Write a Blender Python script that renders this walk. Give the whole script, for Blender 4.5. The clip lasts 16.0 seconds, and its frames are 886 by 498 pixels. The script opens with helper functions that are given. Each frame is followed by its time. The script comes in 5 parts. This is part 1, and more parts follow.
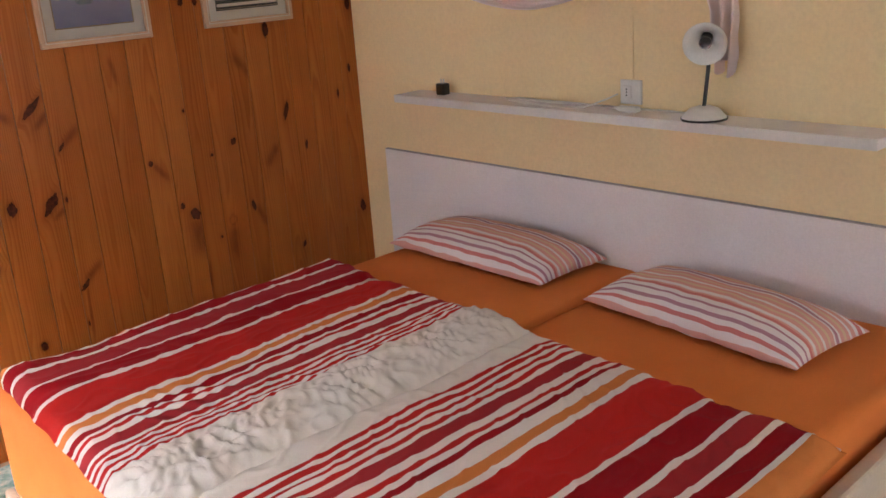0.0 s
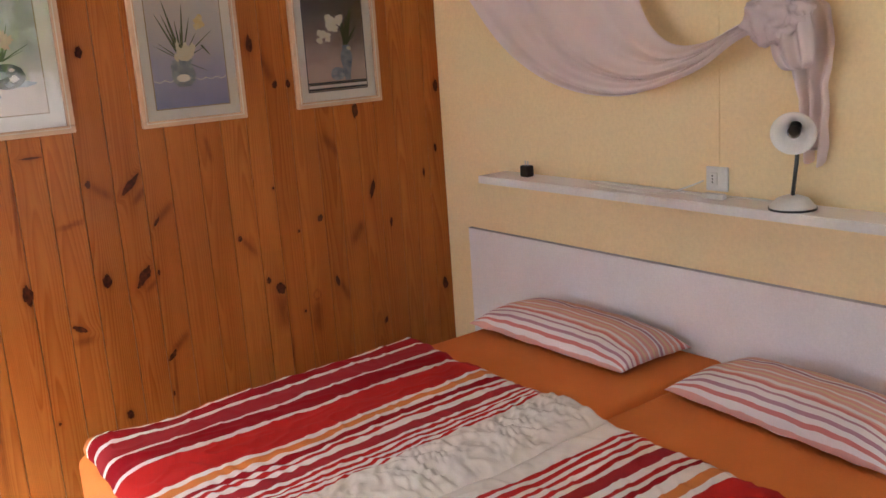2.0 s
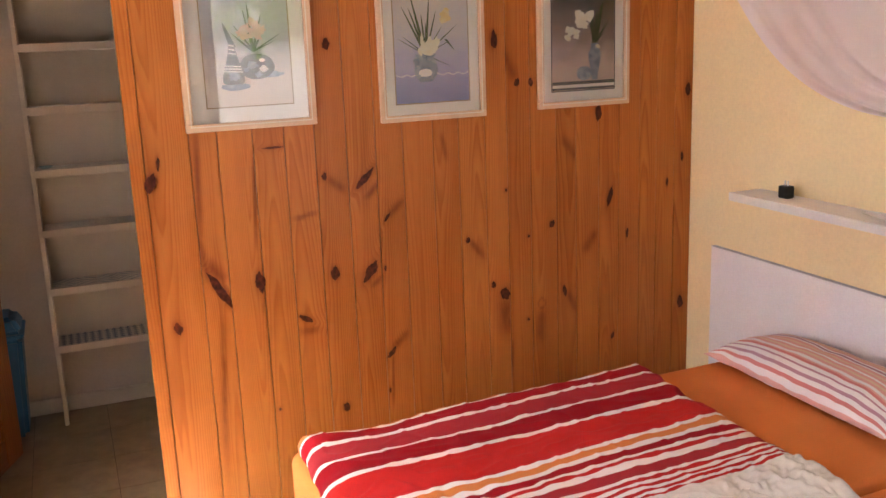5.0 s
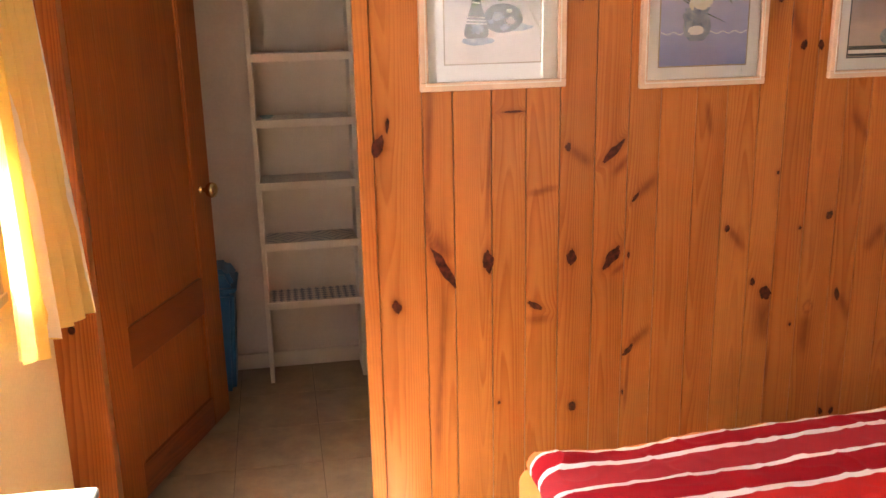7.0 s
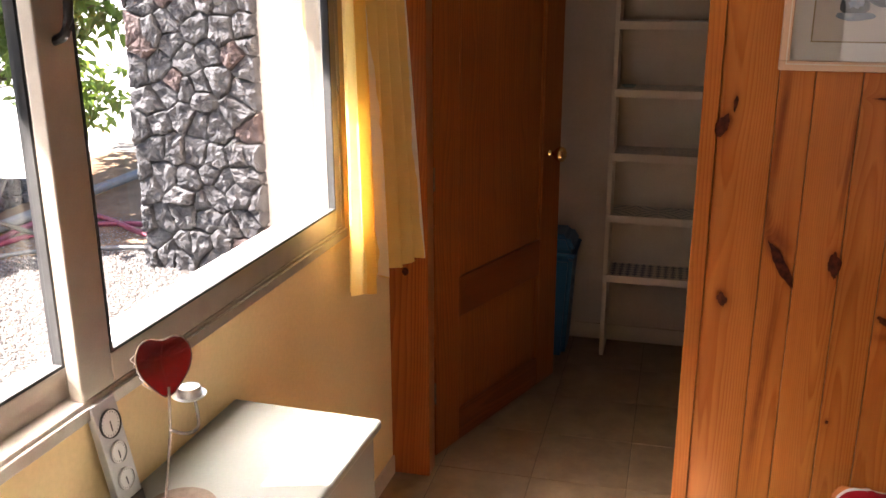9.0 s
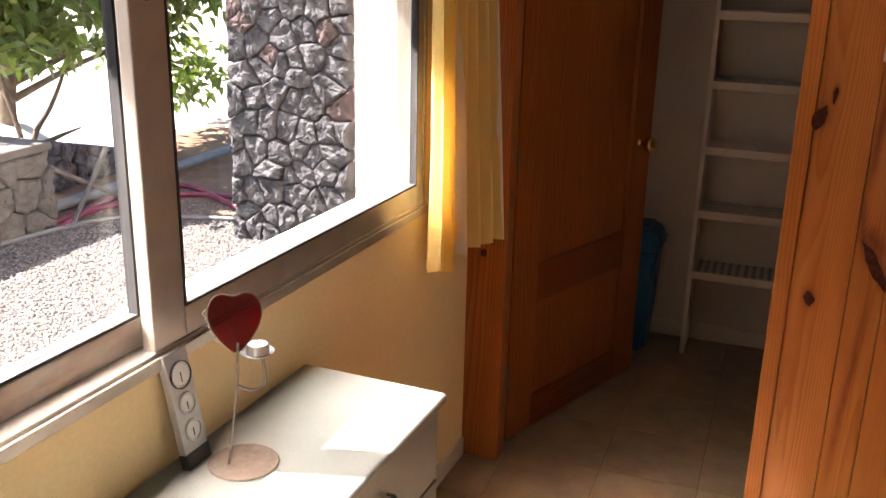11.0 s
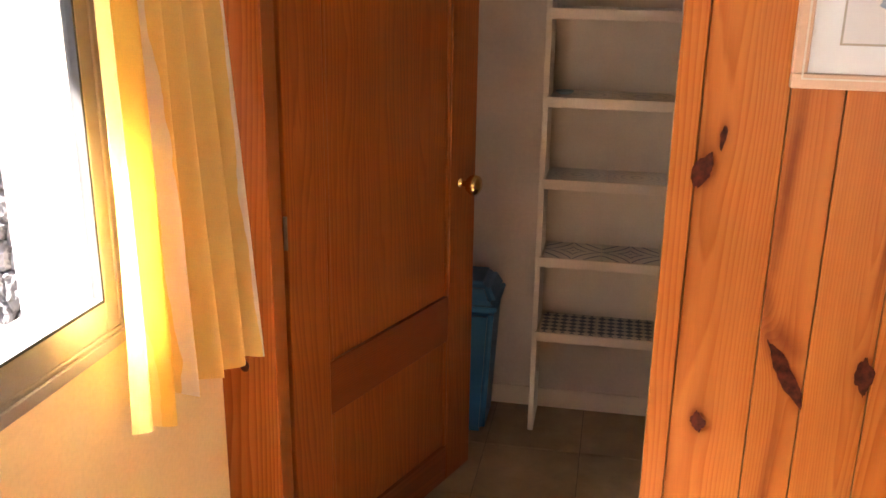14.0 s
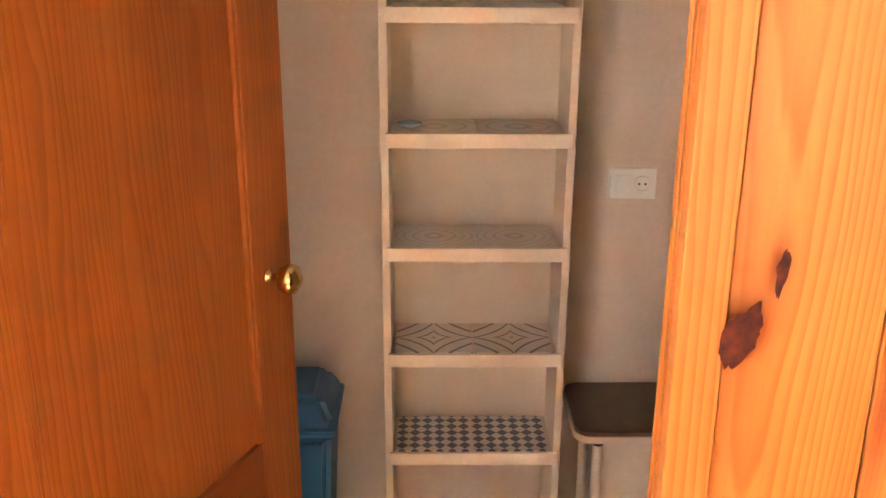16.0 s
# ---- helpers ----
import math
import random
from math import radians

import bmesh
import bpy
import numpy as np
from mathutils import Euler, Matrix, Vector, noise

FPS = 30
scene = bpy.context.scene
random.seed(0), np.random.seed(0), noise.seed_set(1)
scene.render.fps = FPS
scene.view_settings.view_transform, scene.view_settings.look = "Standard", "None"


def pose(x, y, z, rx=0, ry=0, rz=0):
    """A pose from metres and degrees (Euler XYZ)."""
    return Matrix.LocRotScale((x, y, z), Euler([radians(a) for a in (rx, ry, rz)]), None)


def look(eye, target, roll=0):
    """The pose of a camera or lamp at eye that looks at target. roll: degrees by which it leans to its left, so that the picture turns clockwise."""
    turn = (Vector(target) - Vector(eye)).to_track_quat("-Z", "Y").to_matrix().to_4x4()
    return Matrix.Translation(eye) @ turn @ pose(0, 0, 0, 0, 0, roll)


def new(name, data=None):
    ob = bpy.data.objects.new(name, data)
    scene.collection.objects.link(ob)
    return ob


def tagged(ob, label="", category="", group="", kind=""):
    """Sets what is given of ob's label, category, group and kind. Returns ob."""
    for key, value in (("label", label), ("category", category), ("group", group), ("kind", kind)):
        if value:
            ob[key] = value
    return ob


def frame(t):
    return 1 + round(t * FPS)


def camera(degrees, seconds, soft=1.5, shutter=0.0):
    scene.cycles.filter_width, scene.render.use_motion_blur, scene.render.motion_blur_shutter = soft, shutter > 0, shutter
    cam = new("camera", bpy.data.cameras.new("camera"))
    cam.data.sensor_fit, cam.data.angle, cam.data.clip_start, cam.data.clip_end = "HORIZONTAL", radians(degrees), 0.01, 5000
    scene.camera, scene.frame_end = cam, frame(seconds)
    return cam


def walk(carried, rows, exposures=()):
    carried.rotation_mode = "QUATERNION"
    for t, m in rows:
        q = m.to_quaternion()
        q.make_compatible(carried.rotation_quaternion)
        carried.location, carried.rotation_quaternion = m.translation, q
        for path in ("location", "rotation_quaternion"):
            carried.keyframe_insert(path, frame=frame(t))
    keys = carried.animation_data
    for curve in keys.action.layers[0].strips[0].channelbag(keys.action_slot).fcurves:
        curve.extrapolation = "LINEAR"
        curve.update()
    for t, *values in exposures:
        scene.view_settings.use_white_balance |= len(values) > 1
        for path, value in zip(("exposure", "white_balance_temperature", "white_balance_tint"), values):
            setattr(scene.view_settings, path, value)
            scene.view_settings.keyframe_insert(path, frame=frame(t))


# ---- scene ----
cam = camera(50.6, 16.0)
PATH = [
    (0, (3.4, 0.577, 1.653), (1.959, 1.828, 1.055), -4.2),
    (0.5, (3.398, 0.576, 1.664), (1.923, 1.809, 1.114), -4.1),
    (1, (3.404, 0.575, 1.671), (1.891, 1.782, 1.168), -4.2),
    (1.5, (3.408, 0.587, 1.682), (1.862, 1.765, 1.211), -4.1),
    (2, (3.409, 0.602, 1.689), (1.826, 1.744, 1.248), -4.0),
    (2.5, (3.399, 0.596, 1.698), (1.786, 1.702, 1.281), -3.9),
    (3, (3.411, 0.609, 1.702), (1.75, 1.653, 1.31), -3.9),
    (5.3, (3.156, 0.701, 1.764), (1.33, 1.367, 1.295), -2.0),
    (5.5, (3.113, 0.706, 1.768), (1.274, 1.333, 1.292), -1.9),
    (6, (2.999, 0.682, 1.771), (1.136, 1.211, 1.272), -1.6),
    (6.5, (2.884, 0.662, 1.769), (1.004, 1.101, 1.248), -1.5),
    (7, (2.768, 0.653, 1.765), (0.873, 0.981, 1.216), -1.2),
    (7.5, (2.708, 0.679, 1.762), (0.794, 0.788, 1.195), -1.5),
    (8, (2.679, 0.738, 1.767), (0.771, 0.633, 1.176), -0.4),
    (8.5, (2.686, 0.777, 1.759), (0.801, 0.488, 1.157), -0.2),
    (9, (2.701, 0.825, 1.751), (0.852, 0.354, 1.151), -0.2),
    (9.5, (2.719, 0.852, 1.743), (0.908, 0.25, 1.146), -0.1),
    (9.7, (2.729, 0.857, 1.739), (0.928, 0.221, 1.143), 0.0),
    (11.8, (2.57, 0.843, 1.703), (0.775, 0.229, 1.07), 2.5),
    (12, (2.505, 0.821, 1.704), (0.7, 0.243, 1.066), 2.4),
    (12.5, (2.349, 0.781, 1.717), (0.516, 0.301, 1.078), 2.4),
    (13, (2.207, 0.751, 1.721), (0.343, 0.389, 1.092), 2.4),
    (13.5, (1.997, 0.759, 1.703), (0.127, 0.424, 1.077), 1.9),
    (14, (1.736, 0.78, 1.691), (-0.131, 0.435, 1.061), 0.8),
    (14.5, (1.52, 0.769, 1.672), (-0.348, 0.436, 1.038), -0.4),
    (15, (1.235, 0.709, 1.661), (-0.653, 0.482, 1.042), 0.4),
    (15.5, (1.017, 0.679, 1.649), (-0.88, 0.566, 1.027), 0.7),
    (16, (0.795, 0.655, 1.648), (-1.097, 0.681, 1.002), 0.3),
]
EXPOSURES = [
    (0, 3.55, 6150, 14),
    (3, 3.95, 6150, 14),
    (5.5, 4.45, 6500, 18),
    (6.5, 4.6, 6700, 19),
    (7.5, 4.6, 6700, 19),
    (8.2, 4.0, 6650, 19),
    (9, 3.2, 6600, 18),
    (12, 2.9, 6650, 19),
    (13, 3.45, 6700, 19),
    (13.5, 4.0, 6750, 19),
    (14.5, 5.05, 6850, 19),
    (15, 5.5, 6900, 20),
    (16, 5.9, 6950, 20),
]
walk(cam, [(t, look(eye, target, roll)) for t, eye, target, roll in PATH], EXPOSURES)

# ---- world, sun ----
SUN_DIR = Vector((0.29, -1.0, 1.25)).normalized()
world = bpy.data.worlds.new("world")
scene.world = world
world.use_nodes = True
wt = world.node_tree
sky = wt.nodes.new("ShaderNodeTexSky")
sky.sky_type, sky.sun_disc = "NISHITA", False
sky.sun_elevation = math.asin(SUN_DIR.z)
sky.sun_rotation = math.atan2(SUN_DIR.x, SUN_DIR.y)
bg = wt.nodes["Background"]
wt.links.new(sky.outputs[0], bg.inputs[0])
bg.inputs[1].default_value = 0.052
sun_data = bpy.data.lights.new("sun", "SUN")
sun_data.energy, sun_data.angle, sun_data.color = 5.0, radians(0.5), (1.0, 0.95, 0.87)
sun = new("sun", sun_data)
sun.matrix_world = look(SUN_DIR * 20, (0, 0, 0))


# ---- small tools ----
def link_ob(name, bm, material, parent=None, label="", smooth=False, matrix=None):
    me = bpy.data.meshes.new(name)
    bm.normal_update()
    bm.to_mesh(me)
    bm.free()
    if smooth:
        me.polygons.foreach_set("use_smooth", [True] * len(me.polygons))
    for m in (material if isinstance(material, (list, tuple)) else [material]):
        me.materials.append(m)
    ob = new(name, me)
    if parent:
        ob.parent = parent
    if matrix is not None:
        ob.matrix_basis = matrix
    return tagged(ob, label)


def part(name, bm, material, parent, label="", smooth=False, matrix=None):
    return link_ob(name, bm, material, parent, label, smooth, matrix)


def thing(name, label, category, matrix=None, group="", kind=""):
    ob = new(name)
    ob.empty_display_size = 0.05
    if matrix is not None:
        ob.matrix_basis = matrix
    return tagged(ob, label, category, group, kind)


def box(x0, x1, y0, y1, z0, z1, bevel=0.0, segments=2, bm=None):
    target = bm or bmesh.new()
    b = bmesh.new()
    bmesh.ops.create_cube(b, size=1.0)
    bmesh.ops.scale(b, vec=(x1 - x0, y1 - y0, z1 - z0), verts=b.verts)
    bmesh.ops.translate(b, vec=((x0 + x1) / 2, (y0 + y1) / 2, (z0 + z1) / 2), verts=b.verts)
    if bevel:
        bmesh.ops.bevel(b, geom=b.edges[:], offset=bevel, segments=segments, affect="EDGES", profile=0.5)
    if bm is None:
        target.free()
        return b
    return join(target, b)


def join(target, b):
    me = bpy.data.meshes.new("tmp")
    b.to_mesh(me)
    b.free()
    target.from_mesh(me)
    bpy.data.meshes.remove(me)
    return target


def cyl(r0, r1, z0, z1, n=24, m=None, bm=None):
    b = bmesh.new()
    bmesh.ops.create_cone(b, cap_ends=True, segments=n, radius1=r0, radius2=r1, depth=z1 - z0)
    bmesh.ops.translate(b, vec=(0, 0, (z0 + z1) / 2), verts=b.verts)
    if m is not None:
        bmesh.ops.transform(b, matrix=m, verts=b.verts)
    return b if bm is None else join(bm, b)


def lathe(profile, n=24, m=None):
    """A surface of revolution about z from (radius, height) pairs."""
    b = bmesh.new()
    rings = []
    for r, z in profile:
        rings.append([b.verts.new((max(r, 1e-4) * math.cos(2 * math.pi * i / n), max(r, 1e-4) * math.sin(2 * math.pi * i / n), z)) for i in range(n)])
    for a, c in zip(rings, rings[1:]):
        for i in range(n):
            b.faces.new((a[i], a[(i + 1) % n], c[(i + 1) % n], c[i]))
    if m is not None:
        bmesh.ops.transform(b, matrix=m, verts=b.verts)
    return b


def spline(points, count):
    """Points evenly spread over a smooth curve through the given ones."""
    p = [Vector(q) for q in points]
    p = [2 * p[0] - p[1]] + p + [2 * p[-1] - p[-2]]
    out = []
    for i in range(count):
        s = i / (count - 1) * (len(p) - 3)
        k = min(int(s), len(p) - 4)
        t = s - k
        a, b, c, d = p[k : k + 4]
        out.append(0.5 * (2 * b + (c - a) * t + (2 * a - 5 * b + 4 * c - d) * t * t + (3 * b - a - 3 * c + d) * t ** 3))
    return out


def tube(points, radius, n=8, count=0, taper=None, bm=None):
    pts = spline(points, count) if count else [Vector(q) for q in points]
    b = bmesh.new()
    rings = []
    for i, p in enumerate(pts):
        d = (pts[min(i + 1, len(pts) - 1)] - pts[max(i - 1, 0)]).normalized()
        side = d.cross(Vector((0.13, 0.29, 0.95))).normalized()
        up = side.cross(d)
        r = radius if taper is None else radius + (taper - radius) * i / (len(pts) - 1)
        rings.append([b.verts.new(p + r * (math.cos(2 * math.pi * k / n) * side + math.sin(2 * math.pi * k / n) * up)) for k in range(n)])
    for a, c in zip(rings, rings[1:]):
        for k in range(n):
            b.faces.new((a[k], a[(k + 1) % n], c[(k + 1) % n], c[k]))
    b.faces.new(rings[0][::-1])
    b.faces.new(rings[-1])
    return b if bm is None else join(bm, b)


def grid(nx, ny, f):
    """A sheet of nx by ny cells through f(u, v), u and v from 0 to 1."""
    b = bmesh.new()
    v = [[b.verts.new(f(i / nx, j / ny)) for j in range(ny + 1)] for i in range(nx + 1)]
    for i in range(nx):
        for j in range(ny):
            b.faces.new((v[i][j], v[i + 1][j], v[i + 1][j + 1], v[i][j + 1]))
    return b


def rgb(h):
    c = [int(h[i : i + 2], 16) / 255 for i in (0, 2, 4)]
    return tuple(q / 12.92 if q <= 0.04045 else ((q + 0.055) / 1.055) ** 2.4 for q in c) + (1,)


class Mat:
    """A node material with a Principled shader and shorthands for its nodes."""

    def __init__(self, name, colour=(0.5, 0.5, 0.5, 1), rough=0.5, metal=0.0):
        self.m = bpy.data.materials.new(name)
        self.m.use_nodes = True
        self.t = self.m.node_tree
        self.b = self.t.nodes["Principled BSDF"]
        self.b.inputs["Base Color"].default_value = colour
        self.b.inputs["Roughness"].default_value = rough
        self.b.inputs["Metallic"].default_value = metal
        if rough > 0.75 or name.startswith("pine"):
            self.b.inputs["Specular IOR Level"].default_value = 0.15

    def n(self, kind, **values):
        node = self.t.nodes.new("ShaderNode" + kind)
        for k, v in values.items():
            node.inputs[k.replace("_", " ")].default_value = v
        return node

    def l(self, a, b):
        self.t.links.new(a, b)

    def coords(self, scale=(1, 1, 1), shift=True):
        tc = self.n("TexCoord")
        mp = self.n("Mapping")
        mp.inputs["Scale"].default_value = scale
        self.l(tc.outputs["Object"], mp.inputs["Vector"])
        if shift:
            info = self.n("ObjectInfo")
            mul = self.n("Math")
            mul.operation = "MULTIPLY"
            mul.inputs[1].default_value = 37.0
            self.l(info.outputs["Random"], mul.inputs[0])
            comb = self.n("CombineXYZ")
            self.l(mul.outputs[0], comb.inputs[0])
            self.l(mul.outputs[0], comb.inputs[2])
            self.l(comb.outputs[0], mp.inputs["Location"])
        return mp.outputs[0]

    def noise(self, vec, scale, detail=4.0, rough=0.55):
        t = self.n("TexNoise", Scale=scale, Detail=detail, Roughness=rough)
        self.l(vec, t.inputs["Vector"])
        return t.outputs["Fac"]

    def ramp(self, fac, stops, interp="LINEAR"):
        r = self.n("ValToRGB")
        r.color_ramp.interpolation = interp
        e = r.color_ramp.elements
        while len(e) < len(stops):
            e.new(0.5)
        for el, (pos, col) in zip(e, stops):
            el.position = pos
        for el, (pos, col) in zip(e, stops):
            el.color = col if len(col) == 4 else (*col, 1)
        self.l(fac, r.inputs["Fac"])
        return r.outputs["Color"]

    def mix(self, a, b, fac, mode="MIX"):
        m = self.t.nodes.new("ShaderNodeMix")
        m.data_type, m.blend_type = "RGBA", mode
        for sock, val in ((m.inputs["Factor"], fac), (m.inputs["A"], a), (m.inputs["B"], b)):
            if isinstance(val, bpy.types.NodeSocket):
                self.l(val, sock)
            else:
                sock.default_value = val
        return m.outputs["Result"]

    def base(self, colour):
        self.l(colour, self.b.inputs["Base Color"])
        return self

    def bump(self, height, strength=0.2, distance=0.002):
        b = self.n("Bump", Strength=strength, Distance=distance)
        self.l(height, b.inputs["Height"])
        self.l(b.outputs[0], self.b.inputs["Normal"])
        return self


def mottled(name, c1, c2, rough=0.6, scale=8.0, bump=0.1, fine=120.0, metal=0.0, dist=0.002):
    m = Mat(name, c1, rough, metal)
    v = m.coords()
    big = m.noise(v, scale, 5)
    small = m.noise(v, fine, 3)
    m.base(m.mix(m.ramp(big, [(0.3, c1), (0.7, c2)]), m.ramp(small, [(0.3, (0.85, 0.85, 0.85, 1)), (0.7, (1, 1, 1, 1))]), 0.5, "MULTIPLY"))
    m.bump(small, bump, dist)
    return m.m


def pine(name, light, mid, dark, rough=0.32, axis=2, even=0.3, carried=False, spacing=0.0065, spread=0.9, drift=0.030):
    """Varnished pine: growth rings about a slightly tilted pith, grain along the object's axis 2 (z) or 0 (x).
    carried: the ring coordinates come with the mesh, bent round its knots."""
    m = Mat(name, mid, rough)
    tc = m.n("TexCoord")
    info = m.n("ObjectInfo")
    if carried:
        at = m.n("Attribute")
        at.attribute_name = "grain"
        tint = m.n("Attribute")
        tint.attribute_name = "marks"
        src = at.outputs["Vector"]
    else:
        mp = m.n("Mapping")
        mp.vector_type = "POINT"
        mp.inputs["Rotation"].default_value = (radians(1.2), radians(88.6) if axis == 0 else radians(0.7), 0)
        m.l(tc.outputs["Object"], mp.inputs["Vector"])
        mul = m.n("Math")
        mul.operation = "MULTIPLY_ADD"
        mul.inputs[1].default_value = 0.5
        mul.inputs[2].default_value = -0.25
        m.l(info.outputs["Random"], mul.inputs[0])
        comb = m.n("CombineXYZ", Y=0.09)
        m.l(mul.outputs[0], comb.inputs[0])
        m.l(comb.outputs[0], mp.inputs["Location"])
        src = mp.outputs[0]

    def stretched(scale):
        q = m.n("Mapping")
        q.inputs["Scale"].default_value = scale
        m.l(src, q.inputs["Vector"])
        return q.outputs[0]

    long_ = stretched((1, 1, 0.10))
    wob = m.n("TexNoise", Scale=9.0, Detail=3.0)
    m.l(long_, wob.inputs["Vector"])
    sub = m.n("VectorMath")
    sub.operation = "MULTIPLY_ADD"
    m.l(wob.outputs["Color"], sub.inputs[0])
    sub.inputs[1].default_value = (drift, drift, 0.0)
    m.l(src, sub.inputs[2])
    wave = m.n("TexWave", Scale=2 * math.pi / 20 / spacing, Distortion=0.0)
    wave.wave_type, wave.rings_direction, wave.wave_profile = "RINGS", "Z", "SAW"
    m.l(sub.outputs[0], wave.inputs["Vector"])
    rings = m.ramp(wave.outputs["Fac"], [(0.0, light), (0.45, mid), (0.86, dark), (1.0, light)])
    fibre = m.noise(stretched((1, 1, 0.03)), 330, 3)
    band = m.noise(stretched((1, 1, 0.07)), 26, 3)
    pale = m.noise(stretched((1, 1, 0.3)), 5, 3)
    each = m.ramp(info.outputs["Random"], [(0.0, (0.80, 0.72, 0.64, 1)), (0.25, (1.0, 0.99, 0.96, 1)), (0.5, (0.88, 0.80, 0.72, 1)), (0.75, (1.0, 1.0, 1.0, 1)), (1.0, (0.92, 0.84, 0.77, 1))])
    strength = m.ramp(pale, [(0.35, (even, even, even, 1)), (0.7, (even + 0.4, even + 0.4, even + 0.4, 1))])
    c = m.mix(rings, mid, strength)
    c = m.mix(c, m.ramp(fibre, [(0.3, (0.86, 0.84, 0.80, 1)), (0.65, (1, 1, 1, 1))]), 0.55, "MULTIPLY")
    c = m.mix(c, m.ramp(band, [(0.3, (0.80, 0.72, 0.64, 1)), (0.6, (1, 1, 1, 1))]), 0.55, "MULTIPLY")
    c = m.mix(c, m.ramp(pale, [(0.3, (0.84, 0.78, 0.72, 1)), (0.7, (1, 1, 1, 1))]), 0.5, "MULTIPLY")
    c = m.mix(c, each, spread, "MULTIPLY")
    if carried:
        rough_edge = m.noise(stretched((1, 1, 0.25)), 60, 3)
        amt = m.n("Math")
        amt.operation = "MULTIPLY"
        m.l(tint.outputs["Fac"], amt.inputs[0])
        m.l(m.ramp(rough_edge, [(0.25, (0.6, 0.6, 0.6, 1)), (0.6, (1, 1, 1, 1))]), amt.inputs[1])
        c = m.mix(c, (0.16, 0.030, 0.010, 1), amt.outputs[0])
    m.base(c)
    m.bump(fibre, 0.10, 0.001)
    m.b.inputs["Coat Weight"].default_value = 0.02
    m.b.inputs["Coat Roughness"].default_value = 0.25
    return m.m


# ---- materials ----
M_BOARD = pine("pine_board", (0.532, 0.197, 0.046, 1), (0.484, 0.164, 0.035, 1), (0.355, 0.097, 0.018, 1), carried=True, even=0.28, spacing=0.0052)
M_PINE = pine("pine_post", (0.475, 0.165, 0.037, 1), (0.421, 0.130, 0.026, 1), (0.291, 0.072, 0.014, 1), even=0.15)
M_PINE_DOOR = pine("pine_door", (0.380, 0.118, 0.020, 1), (0.332, 0.093, 0.015, 1), (0.229, 0.057, 0.009, 1), rough=0.36, even=0.30, spread=0.35, spacing=0.016, drift=0.14)
M_PINE_RAIL = pine("pine_rail", (0.268, 0.070, 0.013, 1), (0.229, 0.056, 0.011, 1), (0.150, 0.033, 0.006, 1), rough=0.36, axis=0, even=0.2, spread=0.4)
M_KNOT = mottled("pine_knot", (0.026, 0.005, 0.003, 1), (0.11, 0.018, 0.008, 1), 0.5, 70, 0.3, 200)
M_YELLOW = mottled("yellow_plaster", (0.903, 0.724, 0.420, 1), (0.871, 0.693, 0.399, 1), 0.85, 1.5, 0.05, 90, dist=0.002)
M_CREAM = mottled("cream_plaster", (0.80, 0.62, 0.34, 1), (0.74, 0.56, 0.30, 1), 0.85, 3, 0.12, 90, dist=0.002)
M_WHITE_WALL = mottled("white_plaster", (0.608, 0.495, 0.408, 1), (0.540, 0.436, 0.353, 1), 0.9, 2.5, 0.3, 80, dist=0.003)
M_OUT_WHITE = mottled("outdoor_whitewash", (0.82, 0.82, 0.80, 1), (0.76, 0.76, 0.74, 1), 0.9, 3, 0.4, 60, dist=0.004)
M_CEIL = mottled("white_ceiling", (0.8, 0.78, 0.74, 1), (0.76, 0.74, 0.7, 1), 0.9, 2, 0.2, 80)
M_LACQUER = mottled("white_laminate", (0.886, 0.838, 0.838, 1), (0.838, 0.791, 0.791, 1), 0.45, 4, 0.04, 160)
M_SHELF_WHITE = mottled("white_paint", (0.687, 0.576, 0.456, 1), (0.630, 0.524, 0.409, 1), 0.5, 9, 0.1, 150)
M_ORANGE = mottled("orange_sheet", (0.762, 0.230, 0.056, 1), (0.706, 0.202, 0.047, 1), 0.9, 5, 0.25, 400, dist=0.001)
M_FRAME_WHITE = mottled("white_bed_frame", (0.7, 0.62, 0.5, 1), (0.64, 0.56, 0.45, 1), 0.5, 6, 0.05, 100)
M_ALU = mottled("anodised_aluminium", (0.450, 0.398, 0.338, 1), (0.375, 0.330, 0.277, 1), 0.36, 10, 0.03, 300, 0.55)
M_BLACK = Mat("black_plastic", (0.012, 0.012, 0.013, 1), 0.35).m
M_RUBBER = Mat("black_seal", (0.02, 0.02, 0.02, 1), 0.7).m
M_WHITE_PLASTIC = mottled("white_plastic", (0.78, 0.76, 0.72, 1), (0.74, 0.72, 0.68, 1), 0.35, 10, 0.02, 100)
M_BRASS = Mat("polished_brass", (0.75, 0.5, 0.2, 1), 0.18, 1.0).m
M_STEEL = Mat("brushed_steel", (0.55, 0.54, 0.52, 1), 0.35, 1.0).m
M_RUST = mottled("rusty_steel", (0.136, 0.093, 0.068, 1), (0.198, 0.149, 0.112, 1), 0.6, 60, 0.3, 200, 0.5)
M_WIRE = mottled("tarnished_wire", (0.30, 0.26, 0.23, 1), (0.16, 0.13, 0.11, 1), 0.45, 90, 0.2, 300, 0.9)
M_EDGE = mottled("grey_edging", (0.50, 0.46, 0.47, 1), (0.46, 0.42, 0.43, 1), 0.5, 20, 0.02, 100)
M_BLUE = mottled("blue_plastic", (0.012, 0.11, 0.22, 1), (0.016, 0.13, 0.26, 1), 0.4, 6, 0.05, 150)
M_BROWN_TOP = mottled("brown_laminate", (0.10, 0.055, 0.035, 1), (0.14, 0.08, 0.05, 1), 0.4, 20, 0.05, 100)
M_PALE_WOOD = mottled("pale_limed_wood", (0.66, 0.44, 0.30, 1), (0.58, 0.37, 0.24, 1), 0.5, 14, 0.1, 150)
